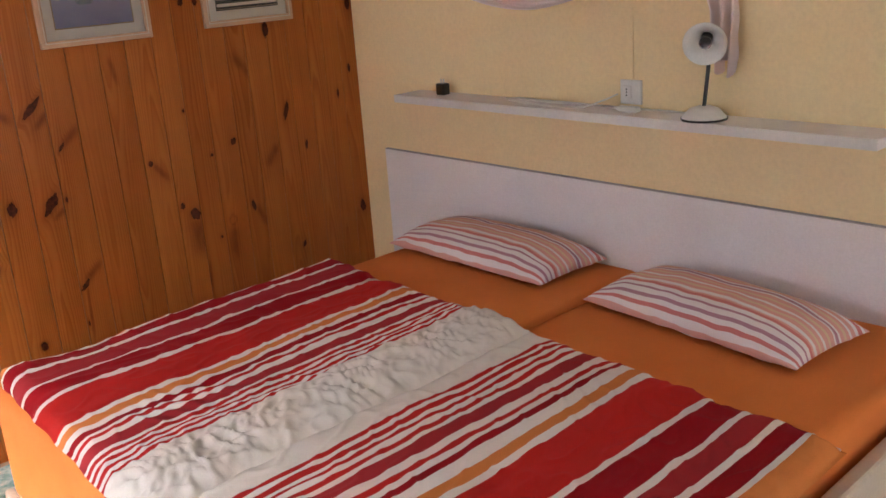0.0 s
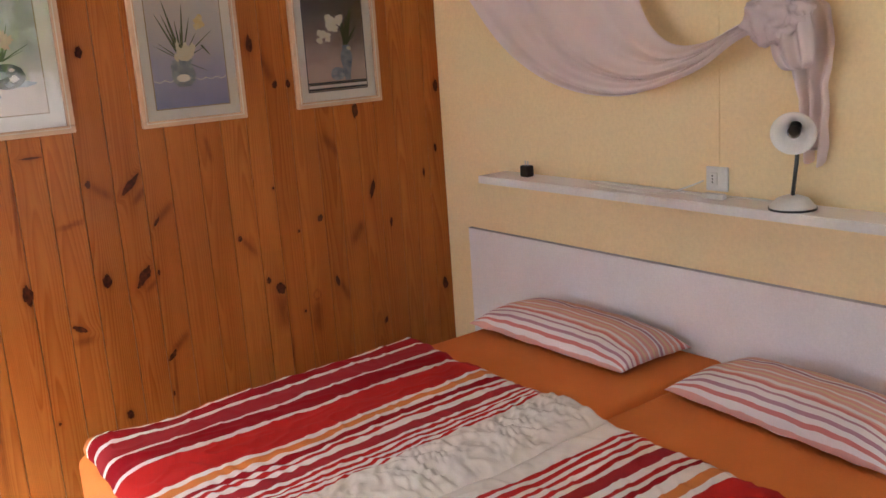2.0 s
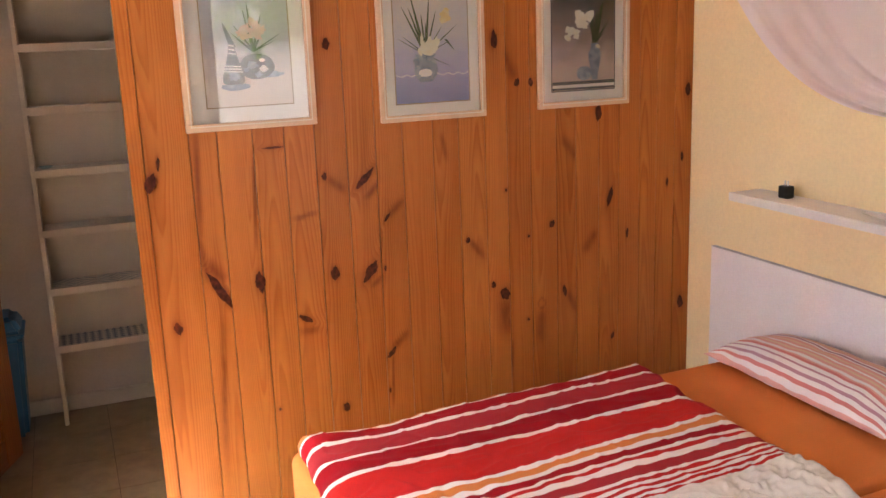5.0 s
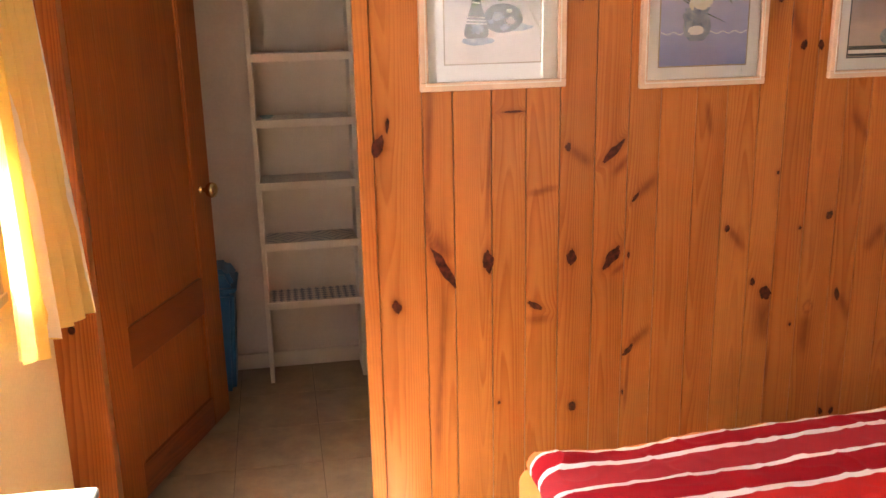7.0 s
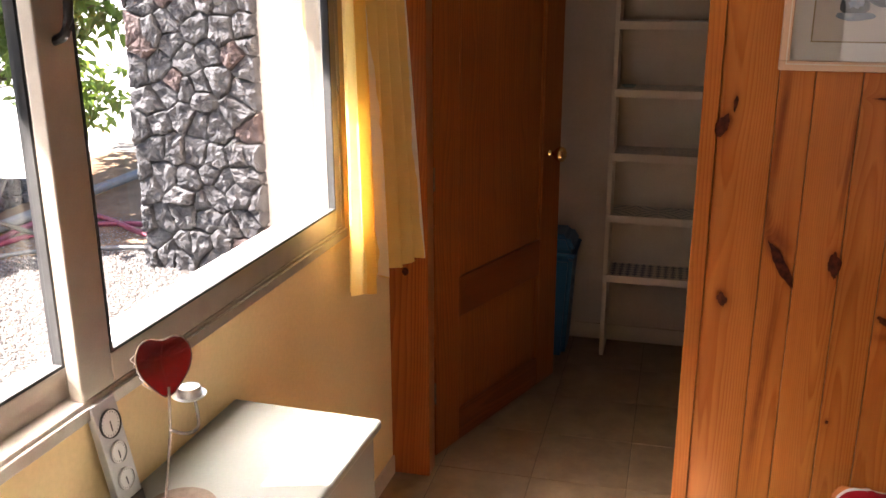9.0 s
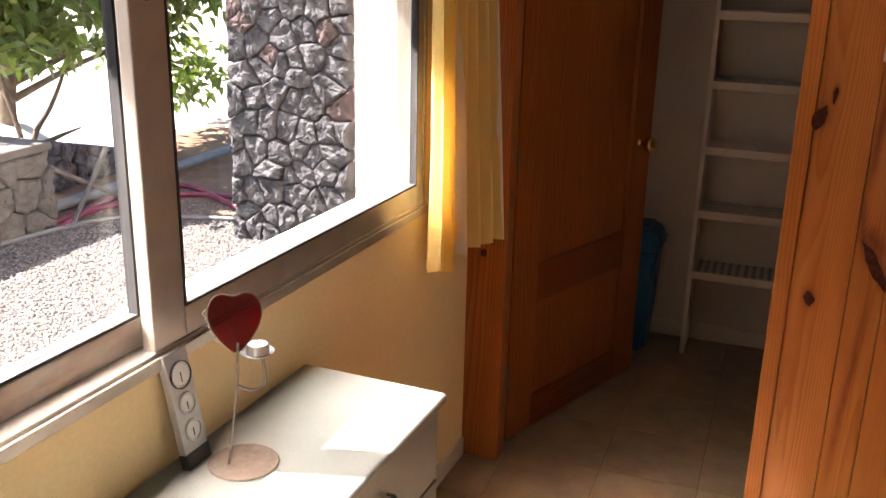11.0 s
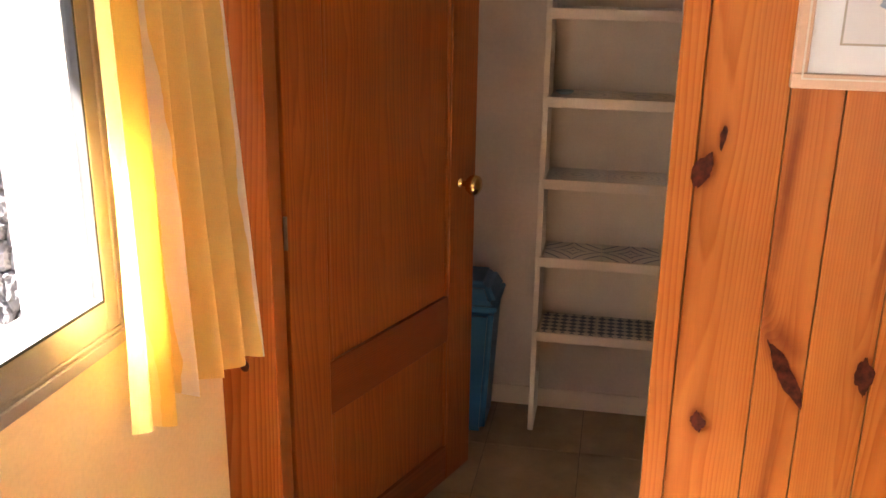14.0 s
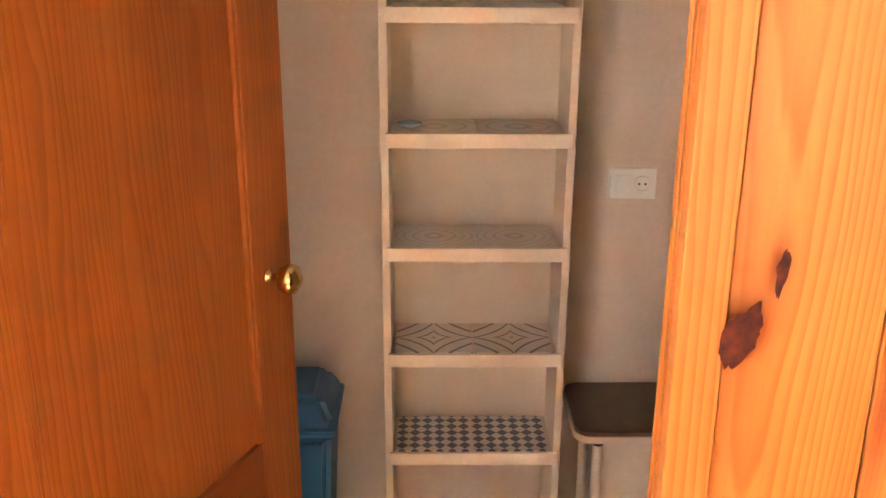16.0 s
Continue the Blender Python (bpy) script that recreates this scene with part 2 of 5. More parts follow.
M_MAT = mottled("cream_mount_card", (0.82, 0.78, 0.72, 1), (0.80, 0.76, 0.70, 1), 0.9, 3, 0.05, 200)
M_GROUND = mottled("pale_gravel", (0.170, 0.157, 0.145, 1), (0.255, 0.234, 0.212, 1), 0.95, 60, 0.9, 140, dist=0.02)
M_SOIL = mottled("dry_soil", (0.160, 0.104, 0.067, 1), (0.272, 0.184, 0.120, 1), 0.95, 9, 0.8, 90, dist=0.01)
M_LAVA = mottled("lava_stone", (0.035, 0.035, 0.040, 1), (0.159, 0.158, 0.163, 1), 0.92, 14, 1.0, 70, dist=0.012)
M_LAVA_RED = mottled("reddish_lava_stone", (0.070, 0.049, 0.048, 1), (0.161, 0.129, 0.125, 1), 0.92, 14, 1.0, 55, dist=0.012)
M_BLOCK = mottled("pale_rough_stone", (0.125, 0.120, 0.110, 1), (0.182, 0.173, 0.158, 1), 0.95, 12, 0.8, 80, dist=0.01)
M_MORTAR = mottled("dark_joint", (0.03, 0.03, 0.03, 1), (0.06, 0.055, 0.05, 1), 0.95, 20, 0.6, 90)
M_BARK = mottled("bark", (0.11, 0.08, 0.06, 1), (0.2, 0.16, 0.12, 1), 0.9, 20, 0.7, 90)
M_CANDLE = Mat("white_wax", (0.8, 0.76, 0.7, 1), 0.5).m
M_GREY_PIPE = mottled("grey_pipe", (0.16, 0.17, 0.17, 1), (0.22, 0.22, 0.22, 1), 0.6, 20, 0.1, 100)
M_HOSE = mottled("maroon_hose", (0.20, 0.03, 0.06, 1), (0.28, 0.05, 0.09, 1), 0.5, 20, 0.1, 100)


def glass(name, colour=(1, 1, 1, 1), rough=0.0, tint=0.0):
    m = Mat(name, colour, rough)
    m.b.inputs["Transmission Weight"].default_value = 1.0
    m.b.inputs["IOR"].default_value = 1.45
    return m.m


M_GLASS = glass("window_glass")
M_RED_GLASS = glass("red_glass", (0.32, 0.004, 0.008, 1), 0.12)


def leaf_material():
    m = Mat("leaf", (0.07, 0.12, 0.03, 1), 0.45)
    geo = m.n("NewGeometry")
    m.base(m.ramp(geo.outputs["Random Per Island"], [(0.0, (0.028, 0.065, 0.016, 1)), (0.6, (0.07, 0.13, 0.032, 1)), (1.0, (0.20, 0.26, 0.07, 1))]))
    m.b.inputs["Subsurface Weight"].default_value = 0.0
    tr = m.n("BsdfTranslucent")
    tr.inputs["Color"].default_value = (0.26, 0.38, 0.06, 1)
    mx = m.n("MixShader")
    mx.inputs[0].default_value = 0.35
    out = m.t.nodes["Material Output"]
    m.l(m.b.outputs[0], mx.inputs[1])
    m.l(tr.outputs[0], mx.inputs[2])
    m.l(mx.outputs[0], out.inputs[0])
    return m.m


M_LEAF = leaf_material()


def cloth(name, stops, axis, length, start, translucent=0.0, rough=0.9, tcolour=None, warp=0.004):
    """Woven cloth with printed stripes across the object's axis; stops are metres from start."""
    m = Mat(name, (0.8, 0.8, 0.8, 1), rough)
    tc = m.n("TexCoord")
    sep = m.n("SeparateXYZ")
    m.l(tc.outputs["Object"], sep.inputs[0])
    nz = m.noise(tc.outputs["Object"], 9.0, 2)
    mul = m.n("Math")
    mul.operation = "MULTIPLY_ADD"
    m.l(nz, mul.inputs[0])
    mul.inputs[1].default_value = 2 * warp
    mul.inputs[2].default_value = -warp - start
    add = m.n("Math")
    add.operation = "ADD"
    m.l(sep.outputs[axis], add.inputs[0])
    m.l(mul.outputs[0], add.inputs[1])
    div = m.n("Math")
    div.operation = "DIVIDE"
    m.l(add.outputs[0], div.inputs[0])
    div.inputs[1].default_value = length
    c = m.ramp(div.outputs[0], [(max(0.0, min(1.0, p / length)), col) for p, col in stops], "CONSTANT")
    weave = m.noise(tc.outputs["Object"], 420, 2)
    c = m.mix(c, m.ramp(weave, [(0.3, (0.88, 0.88, 0.88, 1)), (0.7, (1, 1, 1, 1))]), 0.6, "MULTIPLY")
    m.base(c)
    wr = m.noise(tc.outputs["Object"], 26, 3)
    m.bump(wr, 0.25, 0.006)
    if translucent:
        tr = m.n("BsdfTranslucent")
        m.l(c, tr.inputs["Color"])
        mx = m.n("MixShader")
        mx.inputs[0].default_value = translucent
        out = m.t.nodes["Material Output"]
        m.l(m.b.outputs[0], mx.inputs[1])
        m.l(tr.outputs[0], mx.inputs[2])
        m.l(mx.outputs[0], out.inputs[0])
    return m.m


RED, DARKRED, MAUVE = (0.50, 0.020, 0.018, 1), (0.32, 0.007, 0.014, 1), (0.38, 0.026, 0.034, 1)
WHITE, AMBER, CLOTH = (0.80, 0.74, 0.72, 1), (0.66, 0.22, 0.06, 1), (0.76, 0.71, 0.67, 1)
STRIPES = [  # metres from the outer edge, colour
    (0.000, AMBER), (0.040, WHITE), (0.052, DARKRED), (0.112, WHITE), (0.128, MAUVE), (0.212, WHITE), (0.227, DARKRED), (0.311, WHITE), (0.336, RED),
    (0.492, WHITE), (0.510, AMBER), (0.541, WHITE), (0.567, DARKRED), (0.593, WHITE), (0.607, RED), (0.626, WHITE), (0.652, MAUVE), (0.695, WHITE),
    (0.712, RED), (0.730, WHITE), (0.744, RED), (0.759, WHITE), (0.770, RED), (0.786, WHITE), (0.798, RED), (0.813, CLOTH)]
STRIPES_2 = [
    (0.0, AMBER), (0.057, WHITE), (0.071, DARKRED), (0.131, WHITE), (0.147, MAUVE), (0.202, WHITE), (0.222, DARKRED), (0.311, WHITE), (0.331, RED),
    (0.480, WHITE), (0.503, AMBER), (0.537, WHITE), (0.572, DARKRED), (0.600, WHITE), (0.618, RED), (0.637, WHITE), (0.665, MAUVE), (0.708, WHITE),
    (0.731, RED), (0.750, WHITE), (0.765, RED), (0.781, WHITE), (0.795, RED), (0.812, WHITE), (0.826, RED), (0.842, CLOTH)]
# white laminate; the unlit top's grey-green shade is put into its colour
M_CHEST = mottled("darkened_white_laminate", (0.198, 0.202, 0.181, 1), (0.183, 0.186, 0.166, 1), 0.35, 4, 0.04, 160)
M_DUVET = cloth("striped_duvet", STRIPES, 0, 1.2, 0.0)
M_DUVET_2 = cloth("striped_duvet_open_side", STRIPES_2, 0, 1.2, 0.0)

# ---- the window wall's own frame: x along the wall, y into the room ----
Q = Matrix.Translation((0, -0.077, 0)) @ pose(0, 0, 0, 0, 0, -2.6)
H = 3.105
CEIL = 2.55
OUT_Z = 0.30

# ---- structure ----
def structure(name, bm, material, label, matrix=None):
    ob = link_ob(name, bm, material, None, label, matrix=matrix)
    return tagged(ob, kind="structure")


wall_wood = structure("wall_west", box(-0.058, -0.012, 0.895, H, 0, CEIL), M_PINE_DOOR, "wooden partition clad with varnished knotty pine boards")
SEAMS = [0.885, 0.927, 1.077, 1.17, 1.289, 1.398, 1.506, 1.62, 1.728, 1.832, 1.951, 2.054, 2.162, 2.255, 2.354, 2.467, 2.555, 2.659, 2.752, 2.85, 2.932, 3.02, H]
structure("wall_north", box(-1.7, 4.45, H, H + 0.15, 0, CEIL), M_YELLOW, "pale yellow plastered wall behind the bed")

WIN_X0, WIN_X1, WIN_Z0, WIN_Z1 = 0.268, 2.56, 0.995, 2.12
b = box(-0.098, WIN_X0, -0.10, 0, 0, CEIL)
box(WIN_X1, 4.5, -0.10, 0, 0, CEIL, bm=b)
box(WIN_X0, WIN_X1, -0.10, 0, 0, WIN_Z0, bm=b)
box(WIN_X0, WIN_X1, -0.10, 0, WIN_Z1, CEIL, bm=b)
structure("wall_south", b, M_CREAM, "cream plastered window wall", Q)
b = box(-0.098, WIN_X0, -0.22, -0.1005, 0, CEIL)
box(WIN_X1, 4.5, -0.22, -0.1005, 0, CEIL, bm=b)
box(WIN_X0, WIN_X1, -0.22, -0.1005, 0, WIN_Z0, bm=b)
box(WIN_X0, WIN_X1, -0.22, -0.1005, WIN_Z1, CEIL, bm=b)
structure("wall_south_outer", b, M_OUT_WHITE, "whitewashed outer face of the window wall", Q)
b = box(4.25, 4.45, -0.9, 1.78, 0, CEIL)
box(4.25, 4.45, 2.74, H, 0, CEIL, bm=b)
box(4.25, 4.45, 1.78, 2.74, 2.3, CEIL, bm=b)
structure("wall_east", b, M_YELLOW, "pale yellow plastered wall with the entrance opening")
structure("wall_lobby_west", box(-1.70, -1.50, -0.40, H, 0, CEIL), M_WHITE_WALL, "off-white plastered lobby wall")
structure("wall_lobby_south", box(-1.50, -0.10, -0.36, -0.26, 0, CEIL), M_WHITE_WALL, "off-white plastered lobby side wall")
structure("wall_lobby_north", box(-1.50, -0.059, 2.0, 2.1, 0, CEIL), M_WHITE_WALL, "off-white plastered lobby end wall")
structure("ceiling", box(-1.70, 4.45, -0.9, H + 0.1, CEIL + 0.001, CEIL + 0.15), M_CEIL, "plain white ceiling")
M_GROUT = mottled("beige_grout", (0.186, 0.128, 0.083, 1), (0.144, 0.101, 0.064, 1), 0.9, 20, 0.2, 90)
M_TILE = mottled("terrazzo_tile", (0.356, 0.234, 0.134, 1), (0.237, 0.150, 0.085, 1), 0.5, 9, 0.1, 45)
floor = structure("floor", box(-1.70, 4.45, -0.9, H + 0.1, -0.1, -0.004), M_GROUT, "beige speckled terrazzo tiled floor")
b = bmesh.new()
bmesh.ops.create_circle(b, cap_ends=True, segments=64, radius=300)
bmesh.ops.translate(b, vec=(0, 0, -0.12), verts=b.verts)
structure("ground", b, M_GROUND, "pale gravel ground outside")
b = box(-9, 9, -12, -0.21, -0.11, OUT_Z)
structure("ground_terrace", b, M_GROUND, "pale gravel terrace outside the window", Q)
# unseen overhang, added to block high sun and some sky from the room
structure("roof_eave", box(-0.9, 5.0, -0.76, -0.221, 2.40, 2.52), M_OUT_WHITE, "unseen white overhang added to keep high sun off the bed", Q)


# ---- window in the south wall ----
def sash(name, x0, x1, y, parent, end=0.040, bottom=0.040):
    """One sliding sash with aluminium rails, seal and pane; end is the width of the stile at x1."""
    z0, z1, w = WIN_Z0 + 0.018, WIN_Z1 - 0.018, 0.040
    s = tagged(new(name), "sliding aluminium window sash", "")
    s.parent = parent
    xa, xb, za, zb = x0 + w, x1 - end, z0 + bottom, z1 - w
    for a in ((x0, xa, z0, z1), (xb, x1, z0, z1), (xa, xb, z0, za), (xa, xb, zb, z1)):
        part("sash_rail", box(a[0], a[1], y - 0.014, y + 0.014, a[2], a[3], 0.003), M_ALU, s)
    g = 0.006
    for a in ((xa, xa + g, za, zb), (xb - g, xb, za, zb), (xa + g, xb - g, za, za + g), (xa + g, xb - g, zb - g, zb)):
        part("seal", box(a[0], a[1], y - 0.008, y + 0.0145, a[2], a[3]), M_RUBBER, s)
    p = part("pane", box(xa + g, xb - g, y - 0.002, y + 0.002, za + g, zb - g), M_GLASS, s)
    p.visible_shadow = False
    return s


win = thing("window_1", "wide aluminium sliding window above the chest of drawers", "window", Q, kind="structure")
X0, X1 = WIN_X0, WIN_X1
fr = bmesh.new()
for a in ((X0, X0 + 0.018, WIN_Z0, WIN_Z1), (X1 - 0.018, X1, WIN_Z0, WIN_Z1), (X0 + 0.018, X1 - 0.018, WIN_Z0, WIN_Z0 + 0.018), (X0 + 0.018, X1 - 0.018, WIN_Z1 - 0.018, WIN_Z1)):
    box(a[0], a[1], -0.085, 0.006, a[2], a[3], 0.003, bm=fr)
part("window_frame", fr, M_ALU, win, "matt anodised aluminium frame")
part("window_sill", box(X0, X1, 0.0065, 0.014, WIN_Z0 - 0.014, WIN_Z0 + 0.010, 0.002), M_ALU, win)
s2 = sash("sash", X0 + 0.019, 1.438, -0.010, win, 0.088, 0.058)
sash("sash", 1.385, X1 - 0.019, -0.050, win, 0.040, 0.058)
hb = tube([(1.395, -0.004, 1.62), (1.395, 0.028, 1.64), (1.395, 0.038, 1.71), (1.395, 0.028, 1.78), (1.395, -0.004, 1.80)], 0.008, 8, 20)
part("sash_handle", hb, M_BLACK, s2, "curved black pull handle")

# ---- east entrance opening ----
door_e = thing("door_1", "glazed white entrance door", "door", kind="structure")
for a in ((1.78, 1.85, 0, 2.3), (2.67, 2.74, 0, 2.3), (1.85, 2.67, 2.23, 2.3), (1.85, 2.67, 0, 0.10)):
    part("door_rail", box(4.28, 4.33, a[0], a[1], a[2], a[3], 0.003), M_WHITE_PLASTIC, door_e)
p = part("pane", box(4.30, 4.305, 1.85, 2.67, 0.10, 2.23), M_GLASS, door_e)
p.visible_shadow = False

# ---- inner door ----
jamb = thing("door_frame", "varnished pine door frame", "door frame", kind="structure")
part("jamb", box(-0.178, -0.099, -0.10, 0.060, 0, CEIL, 0.004), M_PINE, jamb, "knotty pine door post", matrix=Matrix())
part("jamb", box(-0.216, -0.179, -0.10, 0.026, 0, CEIL, 0.003), M_PINE_DOOR, jamb)
kb = lathe([(0, 0.0), (0.011, 0.0), (0.011, 0.002), (0, 0.002)], 14, Matrix.Translation((-0.0985, -0.016, 0.756)) @ pose(0, 0, 0, 0, 90, 0) @ Matrix.Diagonal((1.3, 1, 1, 1)))
part("knot", kb, M_KNOT, jamb)

DOOR_ANGLE = math.degrees(math.atan2(0.316, -0.804))
door = thing("door_2", "open varnished pine panel door with a brass knob", "door", pose(-0.224, 0.052, 0, 0, 0, DOOR_ANGLE), kind="structure")
# local x along the leaf; the seen face is towards -y of the leaf's frame
T, W, DH = 0.036, 0.862, 2.03
y0, y1 = 0.0, T
zz = [(0.012, 0.14), (0.505, 0.655), (DH - 0.14, DH)]
part("stile", box(0.0, 0.145, y0, y1, 0.012, DH, 0.003), M_PINE_DOOR, door)
part("stile", box(0.718, W, y0, y1, 0.012, DH, 0.003), M_PINE_DOOR, door)
for a, c in zz:
    part("rail", box(0.1455, 0.7175, y0 + 0.001, y1 - 0.001, a, c, 0.002), M_PINE_RAIL, door)
for a, c in ((0.14, 0.505), (0.655, DH - 0.14)):
    part("panel", box(0.1455, 0.7175, 0.011, 0.025, a, c), M_PINE_DOOR, door)
    for side, yy in ((0, y0), (1, y1)):
        for xa, xb in ((0.1455, 0.159), (0.704, 0.7175)):
            ya, yb = (yy + 0.001, 0.0105) if side == 0 else (0.0255, yy - 0.001)
            part("moulding", box(xa, xb, ya, yb, a + 0.0005, c - 0.0005, 0.003), M_PINE_DOOR, door)
for side in (-1, 1):
    base = (0.768, y0 if side < 0 else y1, 1.0)
    m = Matrix.Translation(base) @ pose(0, 0, 0, 90 if side < 0 else -90, 0, 0)
    part("door_knob", lathe([(0, 0), (0.014, 0), (0.013, 0.004), (0.008, 0.006), (0.008, 0.024), (0.013, 0.028), (0.024, 0.034), (0.031, 0.048), (0.028, 0.062), (0.015, 0.071), (0, 0.073)], 28, m), M_BRASS, door, "round polished brass knob", True)
for z in (0.22, 1.0, 1.8):
    part("hinge", cyl(0.005, 0.005, z, z + 0.08, 12, Matrix.Translation((-0.003, 0.002, 0))), M_RUST, door)

# ---- bookcase in the lobby ----
BX0, BX1, BY0, BY1 = -1.488, -1.296, 0.54, 0.985
case = thing("bookcase", "tall narrow white bookcase with tiled shelves against the lobby wall", "bookcase", pose(0, 0, 0))
TOP = 2.02
part("side_panel", box(BX0, BX1, BY0, BY0 + 0.019, 0, TOP, 0.002), M_SHELF_WHITE, case)
part("side_panel", box(BX0, BX1, BY1 - 0.019, BY1, 0, TOP, 0.002), M_SHELF_WHITE, case)
part("back_panel", box(BX0 - 0.010, BX0, BY0, BY1, 0.30, TOP), M_SHELF_WHITE, case)
part("top_panel", box(BX0, BX1, BY0 + 0.0195, BY1 - 0.0195, TOP - 0.02, TOP, 0.002), M_SHELF_WHITE, case)
SHELVES = [0.397, 0.671, 0.943, 1.214, 1.490, 1.76]


def tile_material(k):
    m = Mat("patterned_tile", (0.6, 0.55, 0.5, 1), 0.3)
    tc = m.n("TexCoord")
    if k == 0:
        ch = m.n("Mapping")
        ch.inputs["Rotation"].default_value = (0, 0, radians(45))
        m.l(tc.outputs["Object"], ch.inputs["Vector"])
        t = m.n("TexChecker", Scale=44.0)
        m.l(ch.outputs[0], t.inputs["Vector"])
        t.inputs["Color1"].default_value = (0.10, 0.10, 0.14, 1)
        t.inputs["Color2"].default_value = (0.62, 0.54, 0.46, 1)
        m.base(t.outputs[0])
    else:
        sep = m.n("SeparateXYZ")
        m.l(tc.outputs["Object"], sep.inputs[0])
        ab = []
        for i in (0, 1):
            a = m.n("Math")
            a.operation = "ABSOLUTE"
            m.l(sep.outputs[i], a.inputs[0])
            s = m.n("Math")
            s.operation = "POWER"
            m.l(a.outputs[0], s.inputs[0])
            s.inputs[1].default_value = 0.7 if k == 1 else 1.6
            ab.append(s.outputs[0])
        add = m.n("Math")
        add.operation = "ADD"
        m.l(ab[0], add.inputs[0])
        m.l(ab[1], add.inputs[1])
        mul = m.n("Math")
        mul.operation = "MULTIPLY"
        m.l(add.outputs[0], mul.inputs[0])
        mul.inputs[1].default_value = 70.0 if k == 1 else 900.0 if k == 2 else 500.0
        sn = m.n("Math")
        sn.operation = "SINE"
        m.l(mul.outputs[0], sn.inputs[0])
        pale, ink = (0.60, 0.53, 0.45, 1), ((0.16, 0.15, 0.17, 1) if k == 1 else (0.42, 0.37, 0.33, 1))
        m.base(m.ramp(sn.outputs[0], [(0.0, pale), (0.72, pale), (0.8, ink), (0.97, ink)], "CONSTANT"))
    return m.m


TILES = [tile_material(0), tile_material(1), tile_material(2), tile_material(3)]
for i, z in enumerate(SHELVES):
    sh = part("shelf", box(BX0, BX1 + 0.012, BY0 + 0.0195, BY1 - 0.0195, z - 0.034, z - 0.014, 0.002), M_SHELF_WHITE, case)
    part("lip", box(BX1 + 0.0125, BX1 + 0.024, BY0 + 0.012, BY1 - 0.012, z - 0.034, z, 0.002), M_SHELF_WHITE, sh)
    for j in (0, 1):
        yc = BY0 + 0.1225 + 0.197 * j
        t = part("tile", box(-0.09, 0.09, -0.0965, 0.0965, 0, 0.009, 0.0015), TILES[min(i, 3)], sh, "patterned ceramic tile")
        t.matrix_basis = Matrix.Translation((BX0 + 0.102, yc, z - 0.0138))
dish = thing("soap_dish", "small pale blue glass dish on a bookcase shelf", "dish", pose(-1.38, 0.605, 1.2095))
part("bowl", lathe([(0, 0), (0.02, 0), (0.03, 0.008), (0.029, 0.01), (0.018, 0.003), (0, 0.003)], 20), Mat("pale_blue", (0.45, 0.6, 0.62, 1), 0.2).m, dish, smooth=True)

# ---- bin behind the door ----
bin_ = thing("rubbish_bin", "tall blue plastic bin with a folding lid behind the door", "bin", pose(-1.33, 0.278, 0))


def taper(w0, d0, w1, d1, z0, z1, bev=0.02):
    b = box(-0.5, 0.5, -0.5, 0.5, 0, 1)
    for v in b.verts:
        top = v.co.z > 0.5
        v.co.x *= w1 if top else w0
        v.co.y *= d1 if top else d0
        v.co.z = z1 if top else z0
    bmesh.ops.bevel(b, geom=b.edges[:], offset=bev, segments=3, affect="EDGES")
    return b


part("body", taper(0.20, 0.22, 0.24, 0.27, 0, 0.48), M_BLUE, bin_)
part("lid", taper(0.26, 0.295, 0.19, 0.22, 0.501, 0.575), M_BLUE, bin_, "domed blue lid")
part("rim", taper(0.255, 0.285, 0.265, 0.30, 0.4805, 0.50, 0.005), M_BLUE, bin_)

# ---- table with a brown top in the lobby ----
table = thing("side_table", "small table with a brown laminate top, white edge and pale legs", "table", pose(-1.355, 1.262, 0))


def rounded(w, d, r, z0, z1, n=6):
    b = bmesh.new()
    pts = []
    for cx, cy, a0 in ((w / 2 - r, d / 2 - r, 0), (-w / 2 + r, d / 2 - r, 90), (-w / 2 + r, -d / 2 + r, 180), (w / 2 - r, -d / 2 + r, 270)):
        for i in range(n + 1):
            a = radians(a0 + 90 * i / n)
            pts.append((cx + r * math.cos(a), cy + r * math.sin(a)))
    lo = [b.verts.new((x, y, z0)) for x, y in pts]
    hi = [b.verts.new((x, y, z1)) for x, y in pts]
    b.faces.new(lo[::-1])
    b.faces.new(hi)
    for i in range(len(pts)):
        k = (i + 1) % len(pts)
        b.faces.new((lo[i], lo[k], hi[k], hi[i]))
    return b


part("tabletop", rounded(0.27, 0.50, 0.04, 0.475, 0.486), M_BROWN_TOP, table, "brown laminate top")
part("edge", rounded(0.276, 0.506, 0.043, 0.457, 0.4745), M_SHELF_WHITE, table, "white moulded edge")
for x in (-0.10, 0.10):
    for y in (-0.19, 0.19):
        leg = part("leg", cyl(0.011, 0.013, 0.0, 0.435, 14, Matrix.Translation((x, y, 0))), M_SHELF_WHITE, table, smooth=True)
        part("collar", cyl(0.014, 0.014, 0.4352, 0.4568, 14, Matrix.Translation((x, y, 0))), M_BLACK, leg)
part("panel", box(0.02, 0.035, -0.17, 0.17, 0.10, 0.45), M_SHELF_WHITE, table)


